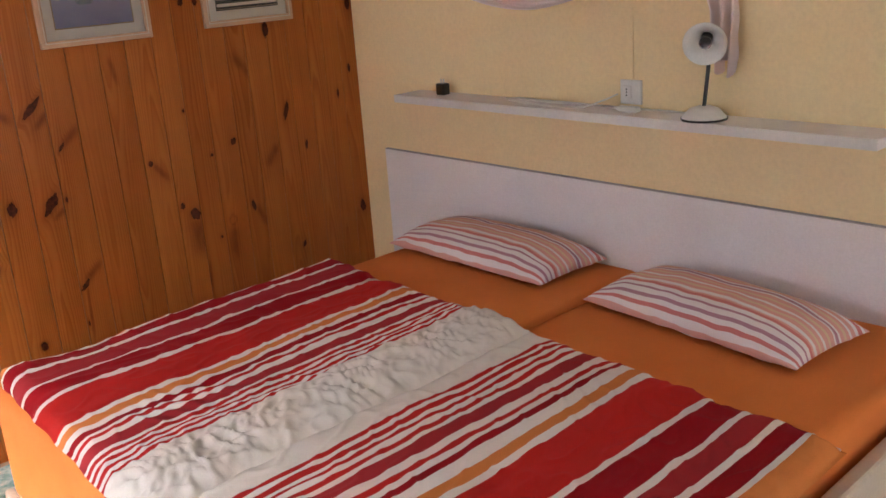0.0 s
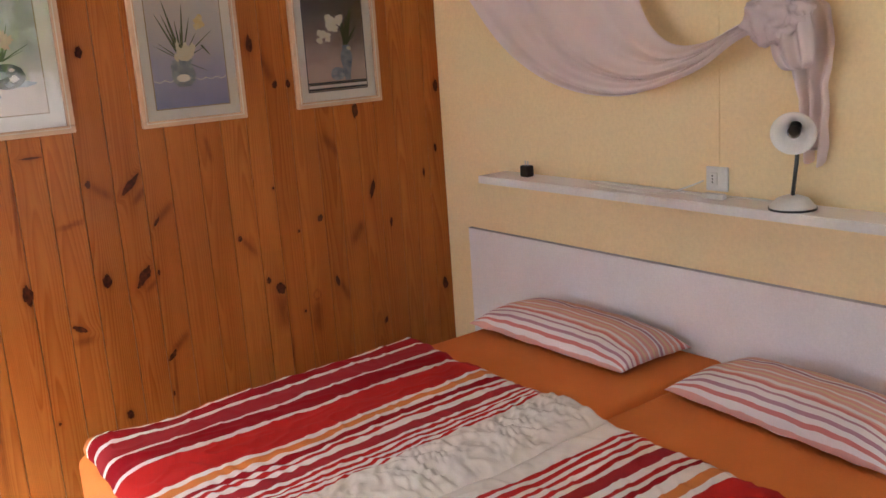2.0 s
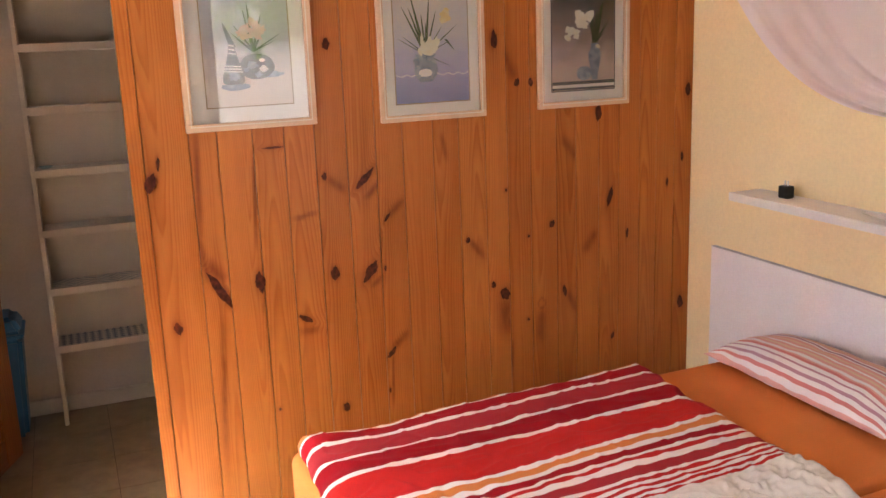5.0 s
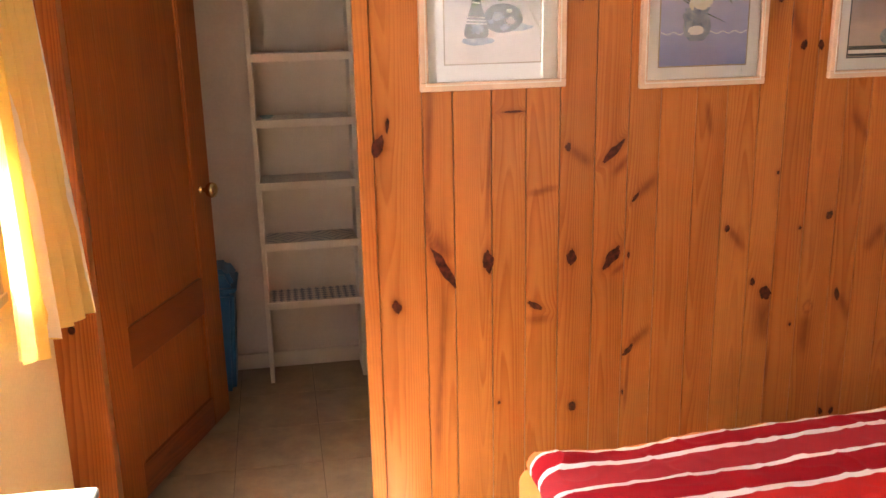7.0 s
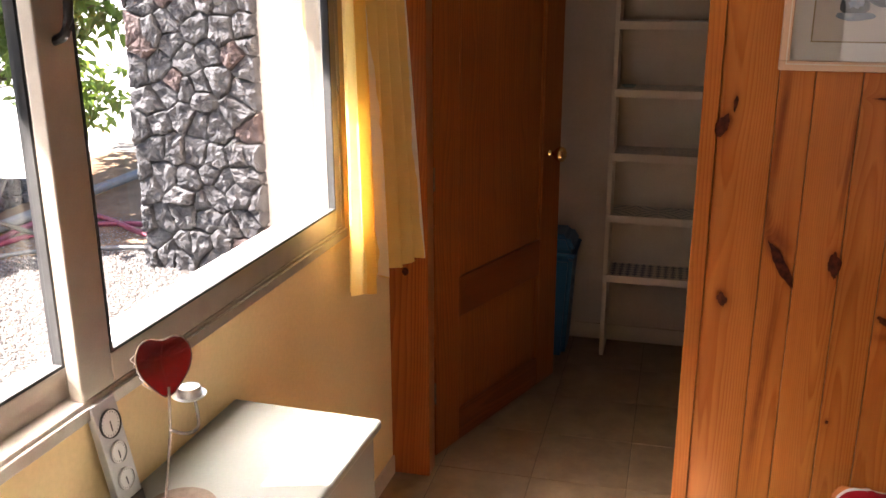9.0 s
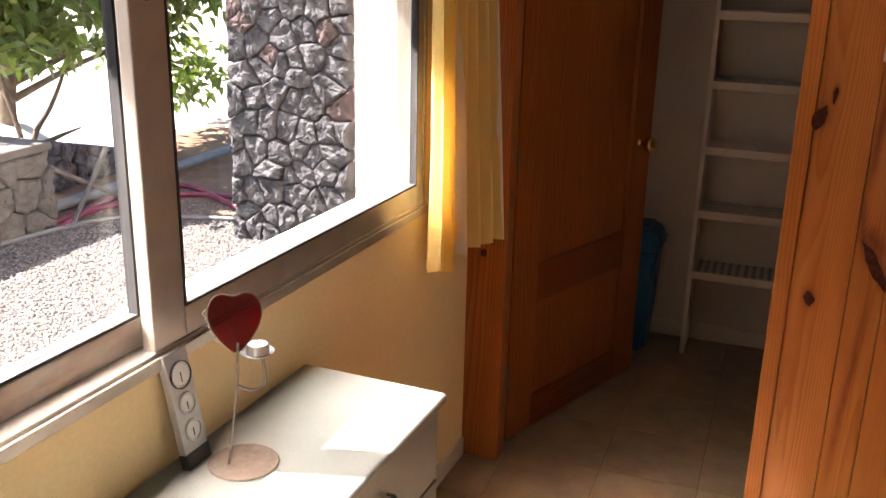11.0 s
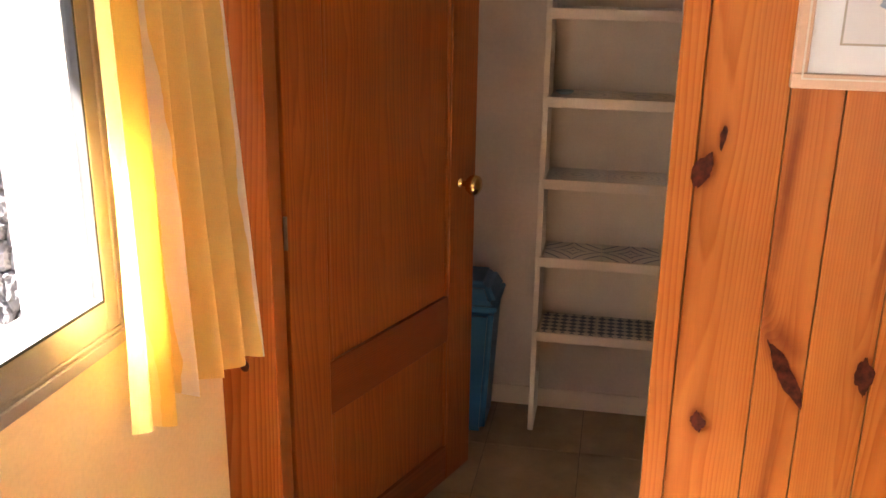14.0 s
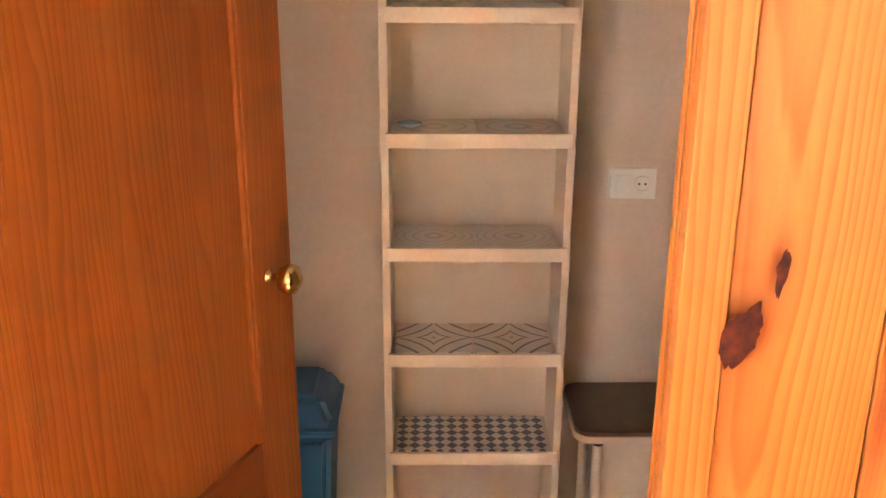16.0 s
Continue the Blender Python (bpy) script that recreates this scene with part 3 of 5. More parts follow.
def socket(name, label, m, w, h, two):
    s = thing(name, label, "electrical socket", m)
    part("plate", box(-w / 2, w / 2, 0, 0.009, -h / 2, h / 2, 0.003), M_WHITE_PLASTIC, s)
    if two:
        part("switch", box(w * 0.04, w * 0.36, 0.0095, 0.013, -h * 0.3, h * 0.3, 0.002), M_WHITE_PLASTIC, s)
        m2 = Matrix.Translation((-w * 0.2, 0.0095, 0)) @ pose(0, 0, 0, -90, 0, 0)
        part("ring", lathe([(0, 0), (0.021, 0), (0.021, 0.005), (0.018, 0.005), (0.016, 0.001), (0, 0.001)], 24, m2), M_WHITE_PLASTIC, s)
        for dx in (-0.008, 0.008):
            part("hole", cyl(0.003, 0.003, 0.0, 0.0025, 10, Matrix.Translation((-w * 0.2 + dx, 0.0095, 0)) @ pose(0, 0, 0, -90, 0, 0)), M_BLACK, s)
    else:
        part("insert", box(-0.005, 0.028, 0.0095, 0.014, -0.022, 0.022, 0.003), M_WHITE_PLASTIC, s)
        for dz in (-0.010, 0.0, 0.010):
            part("hole", cyl(0.0028, 0.0028, 0, 0.002, 8, Matrix.Translation((0.012, 0.0142, dz)) @ pose(0, 0, 0, -90, 0, 0)), M_BLACK, s)
    return s


socket("wall_socket", "white switch and socket plate on the lobby wall", pose(-1.499, 1.164, 1.042, 0, 0, -90), 0.12, 0.08, True)

# ---- bed ----
MT = 0.575
B = Matrix.Translation((0.63, 3.07, 0)) @ pose(0, 0, 0, 0, 0, 1.6)


def mattress(x0, x1, label):
    t = thing("mattress", label, "mattress", B @ pose((x0 + x1) / 2, -0.945, 0), group="mattresses")
    b = box(-(x1 - x0) / 2, (x1 - x0) / 2, -0.935, 0.93, 0.217, MT, 0.035, 4)
    part("sheet", b, M_ORANGE, t, "orange fitted sheet", True)
    return t


mattress(0.0, 0.925, "mattress in an orange fitted sheet beside the wooden wall")
mattress(0.935, 1.90, "mattress in an orange fitted sheet on the open side")
bed = thing("bed_frame", "white bed base under both mattresses", "bed", B)
part("side_rail", box(-0.020, -0.001, -1.83, -0.02, 0.14, 0.24, 0.008), M_FRAME_WHITE, bed)
part("side_rail", box(1.92, 1.965, -1.88, -0.02, 0.14, 0.47, 0.01), M_FRAME_WHITE, bed)
part("foot_rail", box(-0.020, 1.965, -1.90, -1.872, 0.14, 0.24, 0.01), M_FRAME_WHITE, bed)
part("base", box(0.0, 1.91, -1.87, -0.02, 0.20, 0.215), M_FRAME_WHITE, bed)
for x in (0.03, 0.93, 1.88):
    for y in (-1.80, -0.15):
        part("leg", box(x - 0.025, x + 0.025, y - 0.025, y + 0.025, 0, 0.199, 0.004), M_FRAME_WHITE, bed)

head = thing("headboard", "plain pale lilac-white laminate headboard panel on the wall", "headboard", pose(0, 0, 0))
part("panel", box(0.172, 2.95, H - 0.02, H - 0.0005, 0.20, 0.856, 0.001), M_LACQUER, head)
part("top_edge", box(0.172, 2.95, H - 0.0205, H - 0.0005, 0.8563, 0.858), M_EDGE, head, "thin grey edging strip")


M_HEM = mottled("duvet_hem", (0.56, 0.16, 0.14, 1), (0.70, 0.52, 0.48, 1), 0.9, 9, 0.2, 300)


def duvet(name, corner, w, l, mirror, label):
    """A duvet of width w and length l whose outer head corner lies at corner; x runs inwards, y towards the foot."""

    def f(u, v):
        x, y = u * w, v * l
        edge = min(x, w - x, y, l - y)
        z = 0.044 * (1 - math.exp(-edge / 0.017))
        p = Vector((x * 2.2, y * 1.1, 3.1 if mirror else 0.0))
        z += 0.010 * noise.noise(p * 2.0) + 0.006 * noise.noise(p * 6.0) + 0.0025 * noise.noise(Vector((x * 22, y * 7, 2.0)))
        if not mirror:
            s_ = math.exp(-(((w - x - 0.15) / 0.12) ** 2))
            wx, wy = x + 0.05 * noise.noise(Vector((x * 6, y * 6, 8))), y + 0.06 * noise.noise(Vector((x * 5, y * 5, 9)))
            rid = 1 - abs(noise.noise(Vector((wx * 9 + wy * 5, wy * 17, 1.0)))) * 1.6
            rid2 = 1 - abs(noise.noise(Vector((wx * 30 - wy * 20, wy * 34, 4.0)))) * 1.6
            z += s_ * (0.018 + 0.017 * (rid - 0.6) + 0.009 * (rid2 - 0.6))
            near = math.exp(-(((x - 0.60) / 0.12) ** 2)) * math.exp(-(((y - 0.92) / 0.16) ** 2))
            z += near * 0.004 * math.sin((x * 0.5 + y) * 95 + 6 * noise.noise(Vector((x * 8, y * 8, 6))))
        crease = 1 - abs(noise.noise(Vector((x * 13 + y * 6, y * 9 - x * 5, 11.0 + mirror)))) * 2.2
        z += 0.0045 * max(0.0, crease - 0.55) / 0.45
        z += 0.003 * noise.noise(Vector((x * 30, y * 42, 6.0))) * math.exp(-y / 0.10)
        z -= 0.010 * max(0.0, 1 - x / 0.06) ** 2
        foot = max(0.0, 1 - (l - y) / 0.16)
        z += 0.035 * foot * math.exp(-((x / 0.20) ** 2)) - 0.010 * foot
        wob = 0.010 * noise.noise(Vector((x * 9, 0.3, 5.0 + mirror))) * (1.0 if v < 0.04 or v > 0.96 else 0.0)
        xs = x + 0.004 * noise.noise(Vector((y * 7, 1.0, 2.0 + mirror)))
        return Vector((xs, -(y + wob), max(z, 0.002)))

    slant = 3.9 if not mirror else 2.0
    t = thing(name, label, "duvet", pose(corner[0], corner[1], MT, 0, 0, slant), group="duvets")
    b = grid(190, 220, f)
    tip = math.tan(radians(-2.6 - slant))
    for v in b.verts:
        v.co.y += v.co.x * tip * (-1 if mirror else 1)
    ex = bmesh.ops.extrude_edge_only(b, edges=[e for e in b.edges if e.is_boundary])
    for v in [g for g in ex["geom"] if isinstance(g, bmesh.types.BMVert)]:
        v.co.z = 0.001
    bmesh.ops.recalc_face_normals(b, faces=b.faces[:])
    ob = part("cover", b, M_DUVET_2 if mirror else M_DUVET, t, "striped red, white and amber cover", True)
    if mirror:
        ob.scale = (-1, 1, 1)
    sg = -1 if mirror else 1
    hem = [(sg * (0.012 + (w - 0.024) * k / 30), -0.002 + (0.012 + (w - 0.024) * k / 30) * math.tan(radians(-2.6 - slant)) * (-1 if mirror else 1), 0.006) for k in range(31)]
    part("hem", tube(hem, 0.0045, 6), M_HEM, t, "stitched hem at the head end", True)
    return t


duvet("duvet", (0.610, 2.449), 1.068, 1.235, False, "red, white and amber striped duvet beside the wooden wall")
duvet("duvet", (2.612, 2.356), 0.948, 1.22, True, "red, white and amber striped duvet on the open side")

PINK, ROSE, GREY, STRAW = (0.74, 0.40, 0.34, 1), (0.64, 0.22, 0.20, 1), (0.48, 0.26, 0.31, 1), (0.74, 0.54, 0.36, 1)
PW = (0.82, 0.75, 0.73, 1)
pstops, xx = [], 0.0
for i, (w_, c_) in enumerate([(0.02, PINK), (0.008, PW), (0.008, ROSE), (0.012, PW), (0.01, GREY), (0.014, PW), (0.008, GREY), (0.014, PW), (0.01, ROSE), (0.008, PINK), (0.012, PW), (0.014, PINK), (0.008, STRAW), (0.012, PINK), (0.008, PW), (0.014, PINK),
                              (0.008, STRAW), (0.014, PINK), (0.008, PW), (0.012, GREY), (0.008, PW), (0.014, PINK), (0.01, STRAW), (0.012, PINK), (0.008, PW), (0.014, PINK), (0.012, PW), (0.014, ROSE), (0.01, PW), (0.02, PINK), (0.01, PW)]):
    pstops.append((xx, c_))
    xx += w_ * 1.05
M_PILLOW = cloth("striped_pillowcase", pstops, 1, xx, -xx / 2, warp=0.003)


def pillow(x, y, turn, label, L=0.80):
    t = thing("pillow", label, "pillow", pose(x, y, MT + 0.001, 0, 0, turn), group="pillows")
    D = 0.345

    def f(side):
        def g(u, v):
            a, c = 2 * u - 1, 2 * v - 1
            pinch = 1 - 0.03 * (1 - abs(a) ** 2) * abs(c) ** 3
            k = max(0.0, (1 - abs(a) ** 3.2) * (1 - abs(c) ** 2.6)) ** 0.55
            z = 0.024 + (0.092 if side > 0 else -0.021) * k
            wr = 0.006 * noise.noise(Vector((a * 5 + turn, c * 2, side))) * min(1, 4 * k)
            if a > 0.55:
                wr += 0.010 * math.sin(c * 9 + 4 * noise.noise(Vector((a * 3, c * 3, 2)))) * (a - 0.55) * min(1, 3 * k)
            return Vector((a * L / 2 * (1 - 0.04 * (1 - c * c) * abs(a) ** 6), c * D / 2 * pinch, max(0.002, z + wr)))
        return g

    b = grid(70, 44, f(1))
    c = grid(70, 44, f(-1))
    bmesh.ops.reverse_faces(c, faces=c.faces[:])
    join(b, c)
    bmesh.ops.remove_doubles(b, verts=b.verts, dist=0.0006)
    part("pillowcase", b, M_PILLOW, t, "", True)
    return t


pillow(1.030, 2.875, -0.5, "pink, white and rose striped pillow beside the wooden wall")
pillow(2.000, 2.825, -5.0, "pink, white and rose striped pillow on the open side", 0.745)

# ---- wall shelf with lamp ----
SZ = 1.127
shelf = thing("wall_shelf", "long white wall shelf above the headboard", "shelf", pose(0, 0, 0))
part("board", box(0.428, 2.375, 2.9565, H - 0.0005, SZ - 0.03, SZ, 0.002), M_LACQUER, shelf)
part("front_edge", box(0.428, 2.375, 2.955, 2.9562, SZ - 0.03, SZ, 0.0004), M_WHITE_PLASTIC, shelf, "white edging strip")
socket("power_socket", "white wall socket above the shelf", pose(1.497, H - 0.0005, 1.178, 0, 0, 180), 0.085, 0.08, False)
plugm = thing("plug_adapter", "small black plug adapter standing on the shelf", "plug", pose(0.632, 3.04, SZ + 0.0005))
part("body", box(-0.023, 0.023, -0.018, 0.018, 0, 0.045, 0.006, 3), M_BLACK, plugm)
for dx in (-0.007, 0.007):
    part("pin", cyl(0.0025, 0.0025, 0.045, 0.062, 8, Matrix.Translation((dx, 0, 0))), M_STEEL, plugm)
cable = thing("power_cable", "white cable lying in loops on the shelf", "cable", pose(0, 0, 0))
z = SZ + 0.004
cb = tube([(1.461, 3.075, 1.173), (1.420, 3.045, 1.153), (1.349, 3.015, z), (1.216, 2.995, z), (1.063, 3.015, z), (0.961, 3.055, z), (1.022, 3.085, z), (1.165, 3.065, z + 0.002), (1.287, 3.035, z + 0.007), (1.216, 3.020, z + 0.007), (1.063, 3.045, z + 0.007), (1.114, 3.080, z), (1.318, 3.075, z), (1.502, 3.045, z), (1.624, 3.075, z), (1.736, 3.065, z), (1.808, 3.055, z)], 0.003, 6, 90)
part("lead", cb, M_WHITE_PLASTIC, cable, "", True)
part("switch", box(1.50, 1.58, 3.015, 3.04, SZ + 0.001, SZ + 0.018, 0.004), M_WHITE_PLASTIC, cable)
wire = thing("surface_cable", "thin white cable running up the wall from the socket", "cable", pose(0, 0, 0))
part("lead", tube([(1.503, H - 0.003, 1.220), (1.502, H - 0.003, 2.0), (1.503, H - 0.003, CEIL - 0.001)], 0.0022, 6, 12), M_YELLOW, wire)

lamp = thing("desk_lamp", "white and black gooseneck lamp with a bare bulb", "lamp", pose(1.828, 3.015, SZ + 0.0005))
part("base", lathe([(0, 0), (0.066, 0), (0.066, 0.008), (0.062, 0.012), (0.045, 0.032), (0.022, 0.04), (0, 0.041)], 36), M_WHITE_PLASTIC, lamp, "domed white base", True)
part("foot", lathe([(0.0, -0.0003), (0.069, -0.0003), (0.069, 0.006), (0.0662, 0.006), (0.0662, 0.0)], 36), M_BLACK, lamp)
part("neck", tube([(0, 0.0, 0.04), (0.004, 0.004, 0.10), (0.006, 0.01, 0.16), (0.004, 0.012, 0.215)], 0.006, 10, 16), M_BLACK, lamp, "black flexible neck", True)
aim = Matrix.Translation((0.004, 0.0, 0.235)) @ look((0, 0, 0), (0.45, -0.85, -0.20)).to_3x3().to_4x4() @ pose(0, 0, 0, 180, 0, 0)
shade = part("shade", lathe([(0.017, -0.045), (0.021, -0.03), (0.025, -0.005), (0.042, 0.012), (0.064, 0.043), (0.0625, 0.044), (0.040, 0.014), (0.022, -0.003), (0.018, -0.03)], 36, aim), M_WHITE_PLASTIC, lamp, "white bell shade", True)
part("bulb_holder", lathe([(0, -0.046), (0.016, -0.046), (0.016, 0.004), (0, 0.006)], 20, aim), M_BLACK, lamp)
M_BULB = glass("bulb_glass", (0.9, 0.9, 0.9, 1), 0.02)
part("bulb", lathe([(0.006, 0.006), (0.012, 0.012), (0.018, 0.024), (0.019, 0.034), (0.012, 0.047), (0, 0.052)], 20, aim), M_BULB, lamp, "clear bulb", True)

# ---- draped canopy ----
M_CANOPY = mottled("lilac_voile", (0.86, 0.76, 0.77, 1), (0.82, 0.72, 0.74, 1), 0.95, 4, 0.15, 400, dist=0.001)


def translucent(mat, colour, fac):
    t = mat.node_tree
    tr = t.nodes.new("ShaderNodeBsdfTranslucent")
    tr.inputs["Color"].default_value = colour
    mx = t.nodes.new("ShaderNodeMixShader")
    mx.inputs[0].default_value = fac
    t.links.new(t.nodes["Principled BSDF"].outputs[0], mx.inputs[1])
    t.links.new(tr.outputs[0], mx.inputs[2])
    t.links.new(mx.outputs[0], t.nodes["Material Output"].inputs[0])


translucent(M_CANOPY, (0.84, 0.74, 0.75, 1), 0.4)
canopy = thing("canopy_drape", "pale lilac voile drape swagged and knotted above the lamp", "canopy", pose(0, 0, 0))
low = spline([(0.114, 2.990, 2.432), (0.197, 2.960, 2.142), (0.383, 2.940, 1.906), (0.672, 2.910, 1.641), (0.967, 2.890, 1.499), (1.281, 2.880, 1.459), (1.533, 2.910, 1.527), (1.674, 2.950, 1.622), (1.742, 2.970, 1.652)], 121)
upp = spline([(1.124, 3.010, 2.432), (1.196, 3.000, 2.132), (1.246, 2.990, 1.892), (1.285, 2.980, 1.762), (1.345, 2.970, 1.668), (1.430, 2.970, 1.612), (1.540, 2.970, 1.612), (1.650, 2.980, 1.655), (1.742, 2.980, 1.692)], 121)


def swag(u, v):
    i = min(int(u * 120), 120)
    p = low[i].lerp(upp[i], v)
    ph = v * 34 + 2.5 * noise.noise(Vector((u * 2.0, v * 2.5, 0.5)))
    amp = (0.012 + 0.006 * noise.noise(Vector((v * 9, u * 2, 4.0)))) * (0.4 + 0.6 * u)
    bulge = -0.10 * math.sin(math.pi * v) * math.sin(math.pi * min(1, u * 1.05)) * (0.35 + 0.65 * v)
    return Vector((p.x, min(H - 0.015, p.y + bulge * 0.5 + amp * math.sin(ph)), p.z + 0.006 * math.sin(ph * 0.5 + 5 * u)))


part("swag", grid(120, 90, swag), M_CANOPY, canopy, "", True)


def knotf(u, v):
    a, c = 2 * math.pi * u, math.pi * v
    d = Vector((math.sin(c) * math.cos(a), math.sin(c) * math.sin(a), math.cos(c)))
    r = 1 + 0.30 * noise.noise(d * 2.2) + 0.20 * (0.5 - abs(noise.noise(Vector((d.x * 7, d.y * 7, d.z * 3 + d.x * 4)))) * 2)
    q = Vector((0.095 * d.x * r, 0.055 * d.y * r, 0.075 * d.z * r))
    return Vector((1.798, 2.965, 1.682)) + q


part("knot", grid(64, 40, knotf), M_CANOPY, canopy, "bunched knot of voile", True)
tl = spline([(1.698, 3.065, 1.722), (1.760, 3.065, 1.682), (1.760, 3.065, 1.582), (1.791, 3.065, 1.482), (1.816, 3.065, 1.402), (1.837, 3.065, 1.282)], 61)
tr_ = spline([(1.822, 3.065, 1.732), (1.904, 3.065, 1.702), (1.925, 3.065, 1.582), (1.904, 3.065, 1.482), (1.904, 3.065, 1.382), (1.889, 3.065, 1.272)], 61)


def tail(u, v):
    i = min(int(u * 60), 60)
    p = tl[i].lerp(tr_[i], v)
    return Vector((p.x + 0.008 * noise.noise(Vector((u * 8, v * 3, 3))), min(H - 0.01, p.y + 0.02 * math.sin(v * 17 + 3 * u) * (0.5 + u / 2)), p.z - (0.025 * math.sin(v * 9) if u > 0.97 else 0)))


part("tail", grid(60, 40, tail), M_CANOPY, canopy, "hanging end of the voile", True)
t2a = spline([(1.783, 2.970, 1.662), (1.804, 2.950, 1.582), (1.835, 2.950, 1.537), (1.876, 2.960, 1.532)], 41)
t2b = spline([(1.907, 2.960, 1.682), (1.927, 2.950, 1.622), (1.927, 2.950, 1.562), (1.907, 2.960, 1.537)], 41)
part("loop", grid(40, 24, lambda u, v: t2a[int(u * 40)].lerp(t2b[int(u * 40)], v) + Vector((0, 0.012 * math.sin(v * 14) - 0.01, 0))), M_CANOPY, canopy, "", True)

# ---- curtain ----
CY = [(0.92, 0.71, 0.28, 1), (0.90, 0.63, 0.18, 1), (0.93, 0.88, 0.80, 1)]
cst = []
for i, (p_, c_) in enumerate([(0.0, 0), (0.05, 1), (0.09, 0), (0.14, 2), (0.175, 0), (0.23, 1), (0.28, 2), (0.30, 0), (0.36, 1), (0.42, 2), (0.45, 0), (0.52, 1), (0.58, 0), (0.63, 2), (0.66, 0), (0.72, 1), (0.8, 0)]):
    cst.append((p_, CY[c_]))
M_CURTAIN = cloth("yellow_curtain", [(p_ * 0.42, c_) for p_, c_ in cst], 0, 0.42, -0.03, translucent=0.60, warp=0.004)
cur = thing("curtain", "yellow and white striped curtain gathered at the window's end", "curtain", Q)


def curtain_f(u, v):
    hem = 0.835 if u < 0.30 else 0.860 if u < 0.52 else 0.85 + 0.05 * (u - 0.52)
    hem += 0.012 * math.sin(u * 26)
    z = 2.25 + v * (hem - 2.25)
    x = 0.372 - u * (0.337 + 0.03 * v) - 0.02 * (1 - v)
    y = 0.055 + 0.085 * u * v + (0.030 * math.sin(u * 36 + 0.6 * math.sin(v * 3)) + 0.010 * math.sin(u * 71)) * (0.6 + 0.4 * v)
    return Vector((x + 0.005 * math.sin(v * 5 + u * 9), y, z))


b = grid(150, 60, curtain_f)
part("cloth", b, M_CURTAIN, cur, "", True)
part("curtain_rail", tube([(-0.09, 0.075, 2.262), (1.2, 0.075, 2.262), (2.9, 0.075, 2.262)], 0.012, 10), M_SHELF_WHITE, cur)
for xb in (-0.08, 1.2, 2.7):
    part("bracket", box(xb, xb + 0.02, 0.0005, 0.063, 2.25, 2.275), M_SHELF_WHITE, cur)

# ---- chest of drawers ----
chest = thing("chest_of_drawers", "low white chest of drawers under the window", "chest of drawers", Q)
CX0, CX1, CD, CZ = 0.938, 2.15, 0.362, 0.786
part("top", box(CX0, CX1, 0.003, CD, CZ - 0.024, CZ, 0.008, 3), M_CHEST, chest)
part("body", box(CX0 + 0.01, CX1 - 0.01, 0.004, CD - 0.035, 0.05, CZ - 0.0245, 0.002), M_CHEST, chest)
part("plinth", box(CX0 + 0.02, CX1 - 0.02, 0.01, CD - 0.06, 0, 0.0495), M_CHEST, chest)
for cx0, cx1 in ((CX0 + 0.013, (CX0 + CX1) / 2 - 0.002), ((CX0 + CX1) / 2 + 0.002, CX1 - 0.013)):
    for k in range(4):
        z0 = 0.06 + k * 0.1735
        d = part("drawer_front", box(cx0, cx1, CD - 0.0345, CD - 0.016, z0, z0 + 0.169, 0.003), M_CHEST, chest)
        xm = (cx0 + cx1) / 2
        part("drawer_handle", tube([(xm - 0.045, CD - 0.016, z0 + 0.1), (xm - 0.04, CD + 0.004, z0 + 0.1), (xm, CD + 0.008, z0 + 0.097), (xm + 0.04, CD + 0.004, z0 + 0.1), (xm + 0.045, CD - 0.016, z0 + 0.1)], 0.004, 8, 20), M_STEEL, d, "small metal bow handle", True)

# ---- candle holder with a heart ----
hold = thing("candle_holder", "metal tealight holder with red glass heart on the chest", "candle holder", pose(1.372, -0.010, CZ + 0.0005, 0, 0, 0))
part("base", lathe([(0, 0), (0.064, 0), (0.066, 0.002), (0.064, 0.004), (0, 0.004)], 40), M_RUST, hold, "round rusty base plate")
part("stem", tube([(0.02, -0.02, 0.004), (0.012, -0.012, 0.08), (0.003, -0.004, 0.16), (0.0, 0.0, 0.243)], 0.0026, 8, 16), M_WIRE, hold, "", True)
part("arm", tube([(0.004, -0.004, 0.160), (-0.012, 0.016, 0.148), (-0.030, 0.030, 0.150), (-0.034, 0.032, 0.175), (-0.028, 0.030, 0.218)], 0.003, 8, 24), M_WIRE, hold, "", True)
tray = part("tray", lathe([(0, 0), (0.026, 0), (0.031, 0.004), (0.0305, 0.005), (0.025, 0.002), (0, 0.002)], 30, Matrix.Translation((-0.022, 0.026, 0.218))), M_STEEL, hold)
part("holder_ring", lathe([(0.021, 0), (0.022, 0), (0.022, 0.012), (0.021, 0.012)], 24, Matrix.Translation((-0.022, 0.026, 0.2205))), M_STEEL, tray)
tea = thing("tealight", "white tealight candle in the holder's tray", "candle", pose(1.372 - 0.022, -0.010 + 0.026, CZ + 0.2212))
part("cup", lathe([(0, 0), (0.0195, 0), (0.0195, 0.017), (0.0185, 0.017), (0.0185, 0.001), (0, 0.001)], 24), M_STEEL, tea)
part("wax", lathe([(0, 0.002), (0.018, 0.002), (0.018, 0.0155), (0, 0.0145)], 24), M_CANDLE, tea)
part("wick", cyl(0.0008, 0.0008, 0.0145, 0.021, 6), M_BLACK, tea)


def heart_outline(s, n=48):
    out = []
    for i in range(n):
        a = 2 * math.pi * i / n
        x, z = 16 * math.sin(a) ** 3, 13 * math.cos(a) - 5 * math.cos(2 * a) - 2 * math.cos(3 * a) - math.cos(4 * a)
        out.append((s * (0.36 * x / 16 + 0.56 * math.sin(a)), s * (0.62 * z / 15 + 0.60 * math.cos(a))))
    return out


